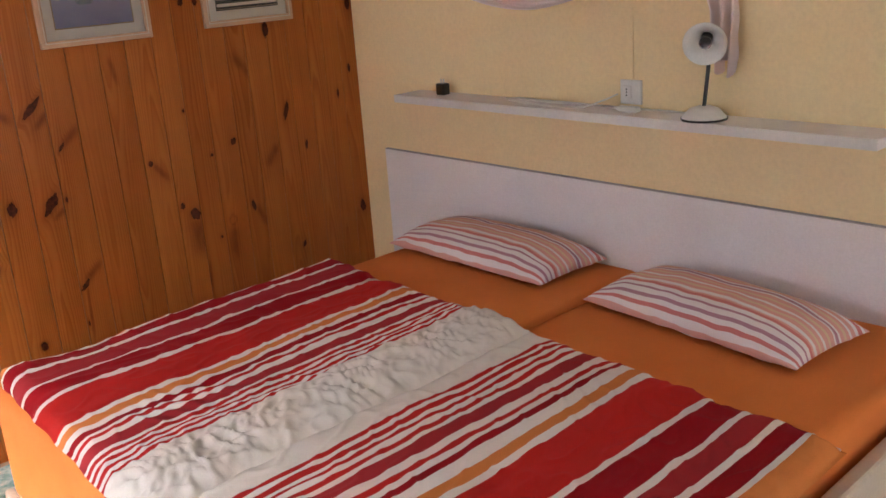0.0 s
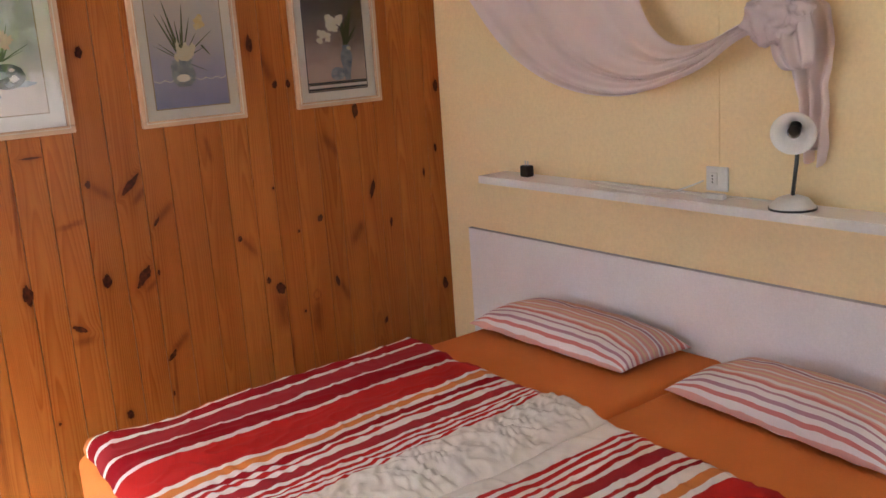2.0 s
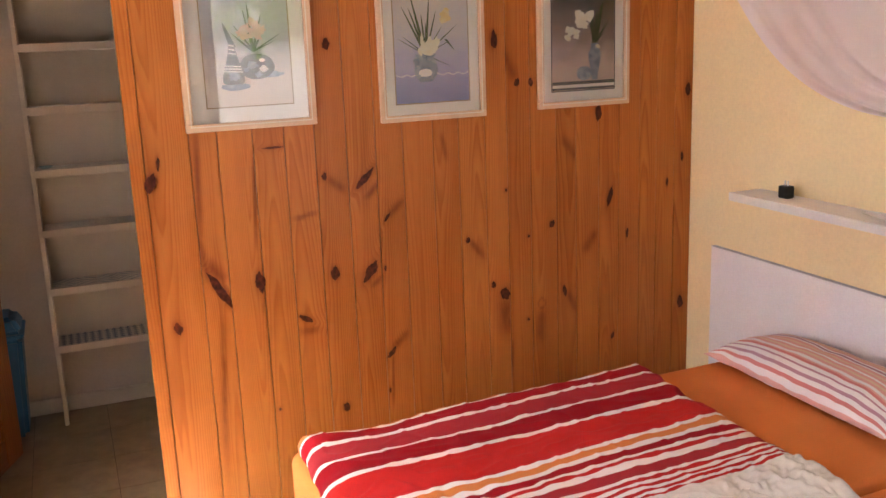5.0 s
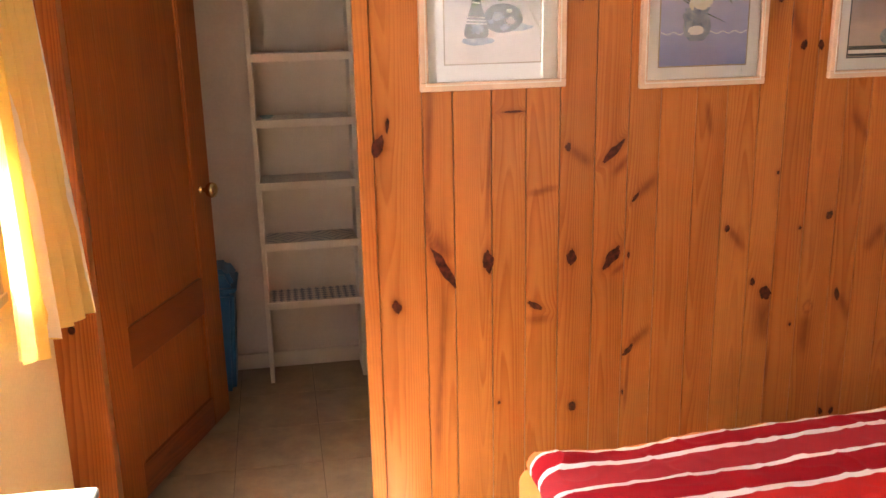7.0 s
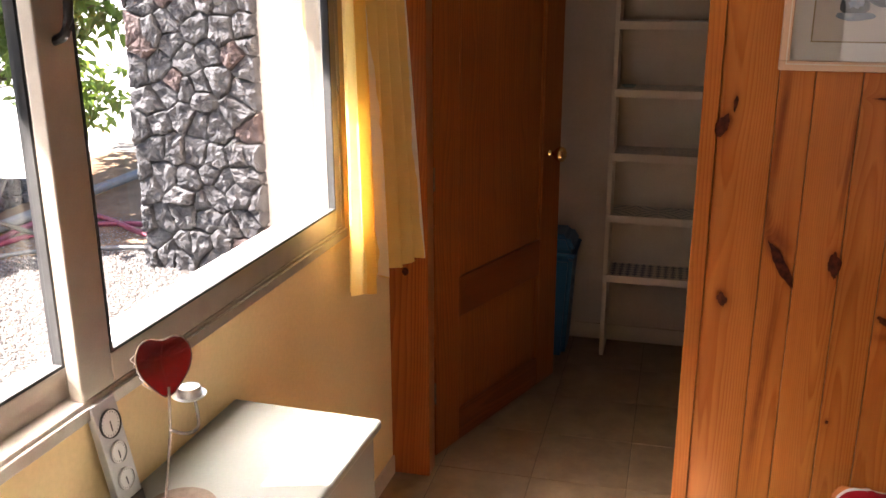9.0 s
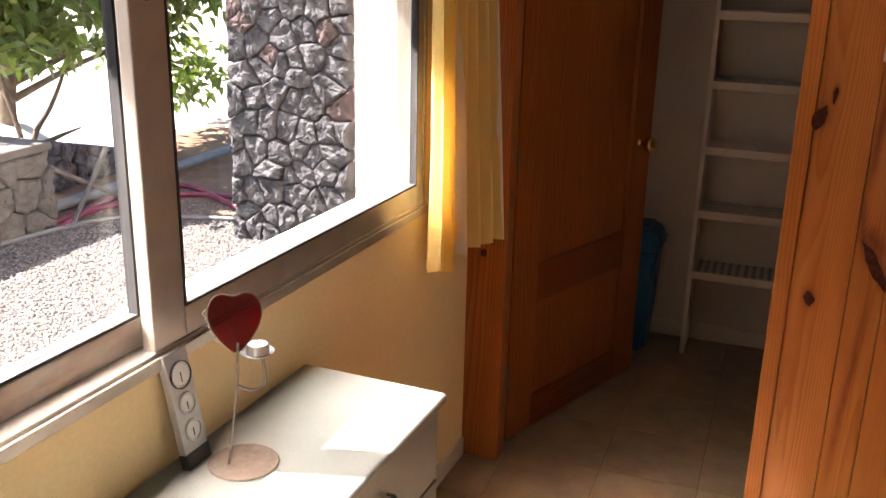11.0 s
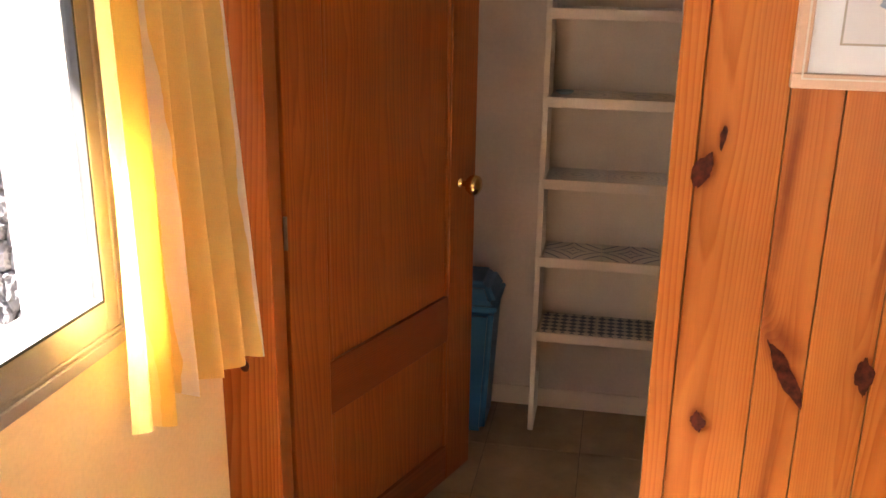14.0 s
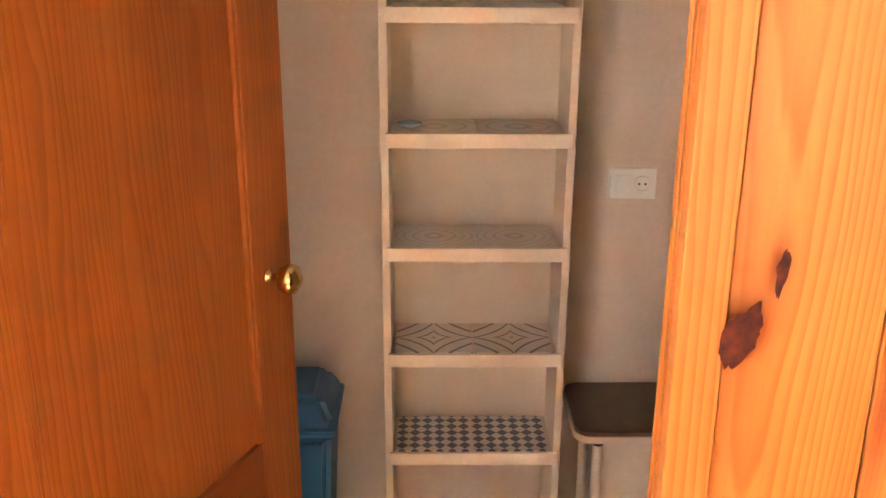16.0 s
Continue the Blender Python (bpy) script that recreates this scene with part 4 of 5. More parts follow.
facing = pose(0.0, -0.004, 0.290, 0, 0, 128)
b = bmesh.new()
o = heart_outline(0.050)
fa = [b.verts.new((x, -0.002, z)) for x, z in o]
fb = [b.verts.new((x, 0.002, z)) for x, z in o]
b.faces.new(fa)
b.faces.new(fb[::-1])
for i in range(len(o)):
    k = (i + 1) % len(o)
    b.faces.new((fa[k], fa[i], fb[i], fb[k]))
hrt = part("heart", b, M_RED_GLASS, hold, "red leaded glass heart", matrix=facing)
oo = [(x, 0, z) for x, z in heart_outline(0.051, 40)]
part("leading", tube([(x, 0.0012 * math.sin(q * 2.3), z) for q, (x, y, z) in enumerate(oo + [oo[0]])], 0.0014, 6), M_RUST, hrt)
for k in range(5):
    part("wire", tube([(-0.048 + 0.004 * k, 0.003, 0.020 - 0.012 * k), (-0.055 + 0.004 * k, 0.004, 0.012 - 0.012 * k), (-0.047 + 0.005 * k, 0.004, 0.004 - 0.013 * k)], 0.0009, 5, 8), M_STEEL, hrt)
part("wire", tube([(-0.045, 0.004, 0.01), (-0.01, 0.005, 0.004), (0.03, 0.005, 0.012), (0.046, 0.003, 0.02)], 0.0009, 5, 12), M_STEEL, hrt)
part("wire", tube([(0, 0.003, 0.03), (-0.004, 0.004, 0.0), (0.001, 0.004, -0.04)], 0.0012, 5, 10), M_STEEL, hrt)

# ---- weather station leaning on the wall ----
ws = thing("weather_station", "silver barometer and thermometer strip leaning on the wall", "barometer", Q @ pose(1.405, 0.052, CZ + 0.002, 11, 0, 0) @ Matrix.Diagonal((0.95, 1, 0.90, 1)))
part("body", box(-0.034, 0.034, -0.008, 0.008, 0.0, 0.245, 0.002), mottled("silver_plastic", (0.5, 0.5, 0.5, 1), (0.46, 0.46, 0.46, 1), 0.35, 10, 0.02, 100, 0.5), ws)
part("foot", box(-0.035, 0.035, -0.0085, 0.010, -0.0005, 0.033, 0.002), M_BLACK, ws, "black plastic foot")
M_DIAL = Mat("dial_face", (0.72, 0.72, 0.70, 1), 0.4).m
for z_, r_ in ((0.195, 0.027), (0.133, 0.021), (0.075, 0.021)):
    m_ = Matrix.Translation((0, 0.0082, z_)) @ pose(0, 0, 0, -90, 0, 0)
    dl = part("dial", lathe([(0, 0), (r_, 0), (r_, 0.0016), (0, 0.0016)], 30, m_), M_DIAL, ws)
    part("bezel", lathe([(r_, 0), (r_ + 0.002, 0), (r_ + 0.002, 0.004), (r_, 0.004)], 30, m_), M_STEEL if z_ < 0.19 else M_BLACK, dl)
    part("needle", box(-0.0012, 0.0012, 0.0100, 0.0108, z_ - r_ * 0.6, z_ + r_ * 0.2), M_BLACK, dl)
    tk = bmesh.new()
    for k in range(20):
        a = 2 * math.pi * k / 20
        box(-0.0004, 0.0004, 0.0099, 0.0103, r_ * 0.8, r_ * 0.93, bm=tk)
        bmesh.ops.rotate(tk, cent=(0, 0, 0), matrix=Matrix.Rotation(2 * math.pi / 20, 3, "Y"), verts=tk.verts)
    bmesh.ops.translate(tk, vec=(0, 0, z_), verts=tk.verts)
    part("scale", tk, M_BLACK, dl)


# ---- framed pictures ----
M_PICGLASS = glass("picture_glass")
M_INK = mottled("picture_dark_ink", (0.03, 0.035, 0.04, 1), (0.09, 0.10, 0.11, 1), 0.8, 60, 0.0, 100)
M_BLUEINK = mottled("picture_blue_grey_ink", (0.12, 0.17, 0.24, 1), (0.40, 0.44, 0.48, 1), 0.8, 45, 0.0, 100)
M_STEM = mottled("picture_green_ink", (0.025, 0.05, 0.025, 1), (0.08, 0.11, 0.045, 1), 0.8, 50, 0.0, 100)
M_PETAL = mottled("picture_cream_petal", (0.72, 0.52, 0.20, 1), (0.75, 0.66, 0.40, 1), 0.8, 40, 0.0, 100)
M_PETAL_P = mottled("picture_pink_petal", (0.65, 0.38, 0.34, 1), (0.72, 0.55, 0.48, 1), 0.8, 40, 0.0, 100)
M_PETAL_W = mottled("picture_white_petal", (0.72, 0.66, 0.46, 1), (0.75, 0.72, 0.60, 1), 0.8, 40, 0.0, 100)


def gradient(name, stops, z0, z1):
    m = Mat(name, (0.5, 0.5, 0.5, 1), 0.9)
    tc = m.n("TexCoord")
    sep = m.n("SeparateXYZ")
    m.l(tc.outputs["Object"], sep.inputs[0])
    mr = m.n("MapRange")
    m.l(sep.outputs[2], mr.inputs[0])
    mr.inputs[1].default_value, mr.inputs[2].default_value = z0, z1
    nz = m.noise(tc.outputs["Object"], 14, 3)
    ad = m.n("Math")
    ad.operation = "MULTIPLY_ADD"
    ad.inputs[1].default_value = 0.3
    m.l(nz, ad.inputs[0])
    m.l(mr.outputs[0], ad.inputs[2])
    m.base(m.ramp(ad.outputs[0], [(min(1, p + 0.15), tuple(min(0.82, q * 1.3) for q in c[:3]) + (1,)) for p, c in stops]))
    return m.m


def flat(points, y, bm=None):
    """A flat printed shape facing the viewer (+y local), from outline points (x, z)."""
    b = bm or bmesh.new()
    b.faces.new([b.verts.new((x, y, z)) for x, z in points])
    return b


def blade(bm, x0, z0, x1, z1, w, y, bend=0.0):
    n = 8
    left, right = [], []
    for i in range(n + 1):
        t = i / n
        x = x0 + (x1 - x0) * t + bend * math.sin(math.pi * t * 0.5) * t
        z = z0 + (z1 - z0) * t
        ww = w * (1 - t) ** 0.6 * 0.5 + 0.0006
        left.append((x - ww, z))
        right.append((x + ww, z))
    flat(left + right[::-1], y, bm)


def blob(bm, x, z, rx, rz, y, seed=0.0, rag=0.15, n=20):
    pts = []
    for i in range(n):
        a = 2 * math.pi * i / n
        r = 1 + rag * noise.noise(Vector((math.cos(a) * 2 + seed, math.sin(a) * 2, seed)))
        pts.append((x + rx * r * math.cos(a), z + rz * r * math.sin(a)))
    flat(pts, y, bm)


def vase(bm, x, z, prof, y):
    flat([(x - r, z + h) for r, h in prof] + [(x + r, z + h) for r, h in prof[::-1]], y, bm)


def picture(name, label, yc, zb, w, h, fw, mount, art):
    """A framed picture on the wooden wall; local x to the viewer's right, y out of the wall."""
    p = thing(name, label, "picture", pose(0.004, yc, zb, 0, 0, -90), group="pictures on the wooden wall")
    # local frame: +y is out into the room, +x is towards the window wall
    f = bmesh.new()
    for x0_, x1_, z0_, z1_ in ((-w / 2, w / 2, 0, fw), (-w / 2, w / 2, h - fw, h), (-w / 2, -w / 2 + fw, fw, h - fw), (w / 2 - fw, w / 2, fw, h - fw)):
        box(x0_, x1_, 0, 0.020, z0_, z1_, 0.003, bm=f)
    part("frame", f, M_PALE_WOOD, p, "pale limed wooden frame")
    r = bmesh.new()
    k = fw * 0.62
    for x0_, x1_, z0_, z1_ in ((-w / 2 + k, w / 2 - k, k, k + 0.003), (-w / 2 + k, w / 2 - k, h - k - 0.003, h - k), (-w / 2 + k, -w / 2 + k + 0.003, k + 0.003, h - k - 0.003), (w / 2 - k - 0.003, w / 2 - k, k + 0.003, h - k - 0.003)):
        box(x0_, x1_, 0.0201, 0.0225, z0_, z1_, bm=r)
    part("bead", r, M_FRAME_WHITE, p)
    part("mount", box(-w / 2 + fw, w / 2 - fw, 0.002, 0.006, fw, h - fw), M_MAT, p, "cream card mount")
    art(p, w, h, fw + mount)
    g = part("glass", box(-w / 2 + fw, w / 2 - fw, 0.0125, 0.0145, fw, h - fw), M_PICGLASS, p)
    g.visible_shadow = False
    return p


def mounted(p, w, h, e, mat, line):
    part("line", box(-w / 2 + e - 0.004, w / 2 - e + 0.004, 0.0061, 0.0066, e - 0.004, h - e + 0.004), line, p)
    part("print", box(-w / 2 + e, w / 2 - e, 0.0067, 0.0072, e, h - e), mat, p, "printed still life")


Y1, Y2, Y3 = 0.0078, 0.0084, 0.0090
GOLD = mottled("gilt_line", (0.40, 0.30, 0.16, 1), (0.3, 0.22, 0.12, 1), 0.5, 30, 0.0, 90)


def bar(bm, x0, x1, z0, z1, y, tilt=0.0):
    flat([(x0, z0), (x1, z0 + tilt), (x1, z1 + tilt), (x0, z1)], y, bm)


def art_a(p, w, h, e):
    mounted(p, w, h, e, gradient("print_grey_wash", [(0.0, (0.56, 0.49, 0.42, 1)), (0.30, (0.52, 0.46, 0.41, 1)), (0.55, (0.34, 0.34, 0.36, 1)), (1.0, (0.40, 0.40, 0.42, 1))], 0, h), GOLD)
    b = bmesh.new()
    blob(b, 0.045, 0.142, 0.050, 0.012, Y1, 3.0, 0.3)
    blob(b, -0.075, 0.178, 0.045, 0.010, Y1, 5.0, 0.3)
    part("shadow_wash", b, M_BLUEINK, p)
    b = bmesh.new()
    vase(b, 0.050, 0.150, [(0.026, 0.0), (0.036, 0.008), (0.036, 0.022), (0.028, 0.055), (0.017, 0.088), (0.010, 0.125), (0.009, 0.140)], Y2)
    blade(b, 0.046, 0.272, 0.074, 0.352, 0.020, Y2, 0.0)
    blob(b, -0.030, 0.206, 0.060, 0.042, Y2, 1.0, 0.06)
    part("vases", b, M_INK, p, "dark painted vases")
    b = bmesh.new()
    for z_, r_ in ((0.188, 0.032), (0.197, 0.030), (0.206, 0.027), (0.247, 0.012), (0.260, 0.010), (0.273, 0.009)):
        bar(b, 0.050 - r_, 0.050 + r_, z_, z_ + 0.0045, Y3, 0.004)
    blob(b, -0.052, 0.198, 0.016, 0.012, Y3, 2.0, 0.5)
    blob(b, -0.048, 0.226, 0.010, 0.006, Y3, 4.0, 0.5)
    tagged(part("bands", b, M_MAT, p), kind="stuff")
    b = bmesh.new()
    for x_, z_, r_, sd in ((-0.015, 0.212, 0.018, 1.0), (-0.034, 0.180, 0.014, 2.0), (0.006, 0.196, 0.010, 3.0), (0.048, 0.176, 0.020, 4.0)):
        blob(b, x_, z_, r_, r_ * 0.7, Y3 + 0.0001, sd, 0.7)
    tagged(part("glaze_patches", b, M_BLUEINK, p), kind="stuff")
    b = bmesh.new()
    for x_, z_, bd in ((-0.010, 0.415, 0.0), (-0.045, 0.375, -0.01), (0.048, 0.318, 0.0), (0.030, 0.298, 0.0), (-0.105, 0.310, -0.01), (-0.085, 0.288, -0.01), (0.030, 0.345, 0.01), (-0.060, 0.330, 0.0), (0.004, 0.390, 0.0)):
        blade(b, -0.022, 0.255, x_, z_, 0.008, Y1, bd)
    part("stems", b, M_STEM, p)
    b = bmesh.new()
    for i, (x_, z_) in enumerate(((0.015, 0.318), (-0.002, 0.332), (-0.020, 0.318), (-0.035, 0.338), (-0.052, 0.326), (-0.022, 0.352), (-0.040, 0.308), (0.002, 0.308))):
        blob(b, x_, z_, 0.017, 0.014, Y2 + 0.0002 * i, i * 1.7, 0.8)
    tagged(part("petals", b, M_PETAL_P, p), kind="stuff")


def art_b(p, w, h, e):
    mounted(p, w, h, e, gradient("print_lilac_wash", [(0.0, (0.12, 0.17, 0.28, 1)), (0.14, (0.20, 0.21, 0.36, 1)), (0.35, (0.30, 0.29, 0.42, 1)), (0.6, (0.42, 0.39, 0.40, 1)), (1.0, (0.47, 0.43, 0.39, 1))], 0, h), GOLD)
    b = bmesh.new()
    for k in range(7):
        x_ = -0.14 + k * 0.04
        flat([(x_, 0.165), (x_ + 0.02, 0.156), (x_ + 0.04, 0.165), (x_ + 0.04, 0.168), (x_ + 0.02, 0.159), (x_, 0.168)], Y1, b)
    part("wave_line", b, M_MAT, p)
    b = bmesh.new()
    vase(b, 0.025, 0.138, [(0.022, 0.0), (0.040, 0.018), (0.046, 0.042), (0.040, 0.068), (0.032, 0.082), (0.042, 0.098)], Y2)
    blob(b, 0.062, 0.212, 0.011, 0.014, Y1, 2.0, 0.1)
    part("vase", b, M_BLUEINK, p, "blue-grey painted jug")
    b = bmesh.new()
    blob(b, 0.028, 0.170, 0.026, 0.014, Y3, 6.0, 0.5)
    part("glaze_patches", b, M_MAT, p)
    b = bmesh.new()
    for x_, z_, bd, wd in ((0.078, 0.449, 0.0, 0.012), (0.004, 0.435, 0.0, 0.010), (0.110, 0.402, 0.0, 0.010), (0.037, 0.375, 0.0, 0.009), (-0.020, 0.385, 0.0, 0.007), (-0.090, 0.336, -0.01, 0.008), (-0.052, 0.280, -0.02, 0.010), (-0.070, 0.190, 0.0, 0.009), (0.127, 0.292, 0.0, 0.007), (0.100, 0.300, 0.01, 0.007), (0.085, 0.400, 0.0, 0.010), (-0.040, 0.330, 0.0, 0.006), (0.060, 0.330, 0.0, 0.009), (0.020, 0.345, 0.0, 0.008)):
        blade(b, 0.024, 0.232, x_, z_, wd, Y1, bd)
    blade(b, -0.055, 0.285, -0.088, 0.245, 0.009, Y1)
    part("stems", b, M_STEM, p)
    b = bmesh.new()
    for i, (x_, z_, rx_, rz_) in enumerate(((0.008, 0.268, 0.016, 0.030), (-0.010, 0.262, 0.015, 0.020), (0.030, 0.262, 0.012, 0.022), (0.012, 0.244, 0.026, 0.014), (0.045, 0.246, 0.010, 0.014), (-0.022, 0.278, 0.008, 0.018), (0.038, 0.285, 0.006, 0.022))):
        blob(b, x_, z_, rx_, rz_, Y2 + 0.0002 * i, i * 2.3, 0.6)
    tagged(part("petals", b, M_PETAL_W, p), kind="stuff")
    b = bmesh.new()
    for i, (x_, z_, r_) in enumerate(((-0.052, 0.372, 0.018), (-0.066, 0.360, 0.012), (-0.045, 0.352, 0.012), (-0.060, 0.385, 0.010))):
        blob(b, x_, z_, r_, r_, Y2 + 0.0002 * i, i * 1.3, 0.8)
    tagged(part("petals", b, M_PETAL, p), kind="stuff")


def art_c(p, w, h, e):
    mounted(p, w, h, e, gradient("print_dusk_wash", [(0.0, (0.42, 0.33, 0.29, 1)), (0.30, (0.40, 0.30, 0.26, 1)), (0.52, (0.20, 0.15, 0.13, 1)), (0.8, (0.055, 0.05, 0.042, 1))], 0, h), M_INK)
    for name_, mat_, z0_, z1_ in (("table_line", M_INK, 0.066, 0.074), ("table_line", M_INK, 0.086, 0.098), ("top_line", M_INK, h - e - 0.022, h - e - 0.014), ("table_edge", M_MAT, 0.0742, 0.0855), ("top_edge", M_MAT, h - e - 0.013, h - e - 0.002)):
        b = bmesh.new()
        bar(b, -w / 2 + e, w / 2 - e, z0_, z1_, Y1)
        part(name_, b, mat_, p)
    b = bmesh.new()
    vase(b, -0.048, 0.099, [(0.012, 0), (0.018, 0.040), (0.028, 0.085), (0.027, 0.105), (0.014, 0.128), (0.019, 0.140)], Y2)
    blob(b, -0.002, 0.127, 0.034, 0.027, Y3, 1.0, 0.05)
    part("vases", b, M_BLUEINK, p, "grey-blue painted vases")
    b = bmesh.new()
    for x_, z_, bd, wd in ((-0.085, 0.395, 0, 0.026), (-0.108, 0.318, 0, 0.014), (-0.030, 0.385, 0, 0.018), (-0.060, 0.36, 0, 0.018), (-0.10, 0.285, 0.0, 0.010), (-0.02, 0.345, 0, 0.010)):
        blade(b, -0.048, 0.240, x_, z_, wd, Y1, bd)
    part("stems", b, M_STEM, p)
    b = bmesh.new()
    for i, (x_, z_, r_) in enumerate(((-0.020, 0.340, 0.022), (0.000, 0.330, 0.018), (0.022, 0.344, 0.022), (0.014, 0.312, 0.022), (-0.004, 0.305, 0.016), (0.064, 0.290, 0.017), (0.040, 0.284, 0.018), (0.070, 0.262, 0.015), (0.034, 0.268, 0.013), (-0.062, 0.226, 0.010), (-0.030, 0.350, 0.014))):
        blob(b, x_, z_, r_, r_ * 0.85, Y2 + 0.0002 * i, i * 1.9, 0.7)
    tagged(part("petals", b, M_PETAL_W, p), kind="stuff")


picture("framed_picture", "flower print with dark vases, pink blooms, pale frame", 1.293, 1.452, 0.445, 0.550, 0.026, 0.052, art_a)
picture("framed_picture", "flower print with blue jug, yellow irises, pale frame", 1.956, 1.436, 0.412, 0.550, 0.024, 0.040, art_b)
picture("framed_picture", "orchid print with grey vases in a pale frame", 2.583, 1.444, 0.402, 0.520, 0.024, 0.040, art_c)

# ---- outside: lava pier, white wall, low wall, tree ----
structure("garden_wall", box(-1.55, -1.22, -1.36, -0.10, 0.2, 3.2), M_OUT_WHITE, "whitewashed wall beside the window")


def cells(w, h, size, rnd):
    """Convex cells round jittered points that fill a rectangle w by h."""
    nx, nz = max(1, round(w / size)), max(1, round(h / size))
    pts = [((i + 0.5 + rnd.uniform(-0.42, 0.42) + 0.5 * (j % 2) - 0.25) * w / nx, (j + 0.5 + rnd.uniform(-0.42, 0.42)) * h / nz) for i in range(nx) for j in range(nz)]
    out = []
    for a in pts:
        poly = [(0, 0), (w, 0), (w, h), (0, h)]
        for c in pts:
            if c is a or abs(c[0] - a[0]) + abs(c[1] - a[1]) > 4 * size:
                continue
            mx_, mz_, dx, dz = (a[0] + c[0]) / 2, (a[1] + c[1]) / 2, c[0] - a[0], c[1] - a[1]
            nxt = []
            for k in range(len(poly)):
                p_, q_ = poly[k], poly[(k + 1) % len(poly)]
                sp, sq = (p_[0] - mx_) * dx + (p_[1] - mz_) * dz, (q_[0] - mx_) * dx + (q_[1] - mz_) * dz
                if sp <= 0:
                    nxt.append(p_)
                if sp * sq < 0:
                    t_ = sp / (sp - sq)
                    nxt.append((p_[0] + t_ * (q_[0] - p_[0]), p_[1] + t_ * (q_[1] - p_[1])))
            poly = nxt
            if len(poly) < 3:
                break
        if len(poly) >= 3:
            out.append(poly)
    return out


def stones(parent, origin, ux, w, h, size, depth, seed, only=None):
    """Fitted rough lava stones over a face from origin along ux, w wide and h high; each bulges out of the wall."""
    rnd = random.Random(seed)
    ux = Vector(ux).normalized()
    nrm = Vector((ux.y, -ux.x, 0))
    for poly in cells(w, h, size, rnd):
        cx, cz = sum(p_[0] for p_ in poly) / len(poly), sum(p_[1] for p_ in poly) / len(poly)
        ring = []
        for k in range(len(poly)):
            p_, q_ = poly[k], poly[(k + 1) % len(poly)]
            n_ = max(1, round(math.hypot(q_[0] - p_[0], q_[1] - p_[1]) / (size * 0.17)))
            ring += [(p_[0] + (q_[0] - p_[0]) * i / n_, p_[1] + (q_[1] - p_[1]) * i / n_) for i in range(n_)]
        b = bmesh.new()
        off = Vector((rnd.random() * 50, rnd.random() * 50, 0))
        out_ = rnd.uniform(0.6, 1.15) * depth
        rows = []
        for k_, d_ in ((0.90, 0.0), (0.96, 0.35), (0.93, 0.72), (0.82, 0.93), (0.50, 1.0), (0.24, 1.0)):
            row = []
            for x_, z_ in ring:
                dx, dz = (x_ - cx) * k_, (z_ - cz) * k_
                jit = 1 + 0.12 * noise.noise(Vector((dx * 45, dz * 45, d_ * 2)) + off)
                dep = out_ * d_ * (1 + 0.34 * noise.noise(Vector((dx * 24, dz * 24, 7)) + off) + 0.18 * noise.noise(Vector((dx * 70, dz * 70, 3)) + off)) if d_ else -0.01
                row.append(b.verts.new(ux * dx * jit + nrm * dep + Vector((0, 0, dz * jit))))
            rows.append(row)
        mid = b.verts.new(nrm * out_ * (1 + 0.3 * noise.noise(off)))
        for r1, r2 in zip(rows, rows[1:]):
            for k in range(len(ring)):
                kk = (k + 1) % len(ring)
                b.faces.new((r1[k], r1[kk], r2[kk], r2[k]))
        for k in range(len(ring)):
            b.faces.new((rows[-1][k], rows[-1][(k + 1) % len(ring)], mid))
        bmesh.ops.recalc_face_normals(b, faces=b.faces[:])
        part("stone", b, only or (M_LAVA_RED if rnd.random() < 0.08 else M_LAVA), parent, matrix=Matrix.Translation(Vector(origin) + ux * cx + Vector((0, 0, cz))))


pier = thing("stone_pier", "pier of rough grey lava stones at the end of the white wall", "pier", pose(0, 0, 0), kind="structure")
part("core", box(-1.55, -1.215, -1.66, -1.361, 0.2, 3.2), M_MORTAR, pier)
part("core", box(-1.2199, -1.2, -1.64, -1.03, 0.2, 2.2), M_MORTAR, pier)
stones(pier, (-1.20, -1.655, OUT_Z - 0.02), (0, 1, 0), 0.645, 1.9, 0.112, 0.060, 3)
lowwall = thing("low_wall", "low dry lava stone retaining wall sinking into the soil", "wall", pose(-1.50, -3.08, 0.60, 0, -14, 0), kind="structure")
part("core", box(-1.9, 0.0, -0.30, -0.01, -0.6, -0.02), M_MORTAR, lowwall)
stones(lowwall, (0.05, 0.0, -0.42), (-1, 0, 0), 1.95, 0.42, 0.095, 0.05, 5)
block = thing("garden_block_wall", "low block of pale rough stones beside the gravel", "wall", pose(0, 0, 0), kind="structure")
part("core", box(-0.92, 1.2, -3.0, -2.60, 0.2, 0.70), M_MORTAR, block)
part("cap", box(-0.95, 1.2, -3.02, -2.55, 0.7005, 0.745, 0.012), M_BLOCK, block)
stones(block, (1.2, -2.60, OUT_Z - 0.02), (-1, 0, 0), 2.14, 0.42, 0.15, 0.05, 8, M_BLOCK)
structure("far_wall", box(-14.0, 8.0, -10.3, -10.0, -0.1, 3.6), M_OUT_WHITE, "bright whitewashed garden building")
b = bmesh.new()
lo = [(-12.0, -3.46), (-2.8, -3.46), (-1.6, -3.46), (5.0, -3.46), (5.0, -9.9), (-12.0, -9.9)]
hi_z = (0.24, 0.26, 0.50, 0.555, 2.1, 2.1)
vb = [b.verts.new((x, y, 0.1)) for x, y in lo]
vt = [b.verts.new((x, y, z)) for (x, y), z in zip(lo, hi_z)]
b.faces.new(vb[::-1])
for q in ((0, 1, 5), (1, 2, 5), (2, 4, 5), (2, 3, 4)):
    b.faces.new([vt[k] for k in q])
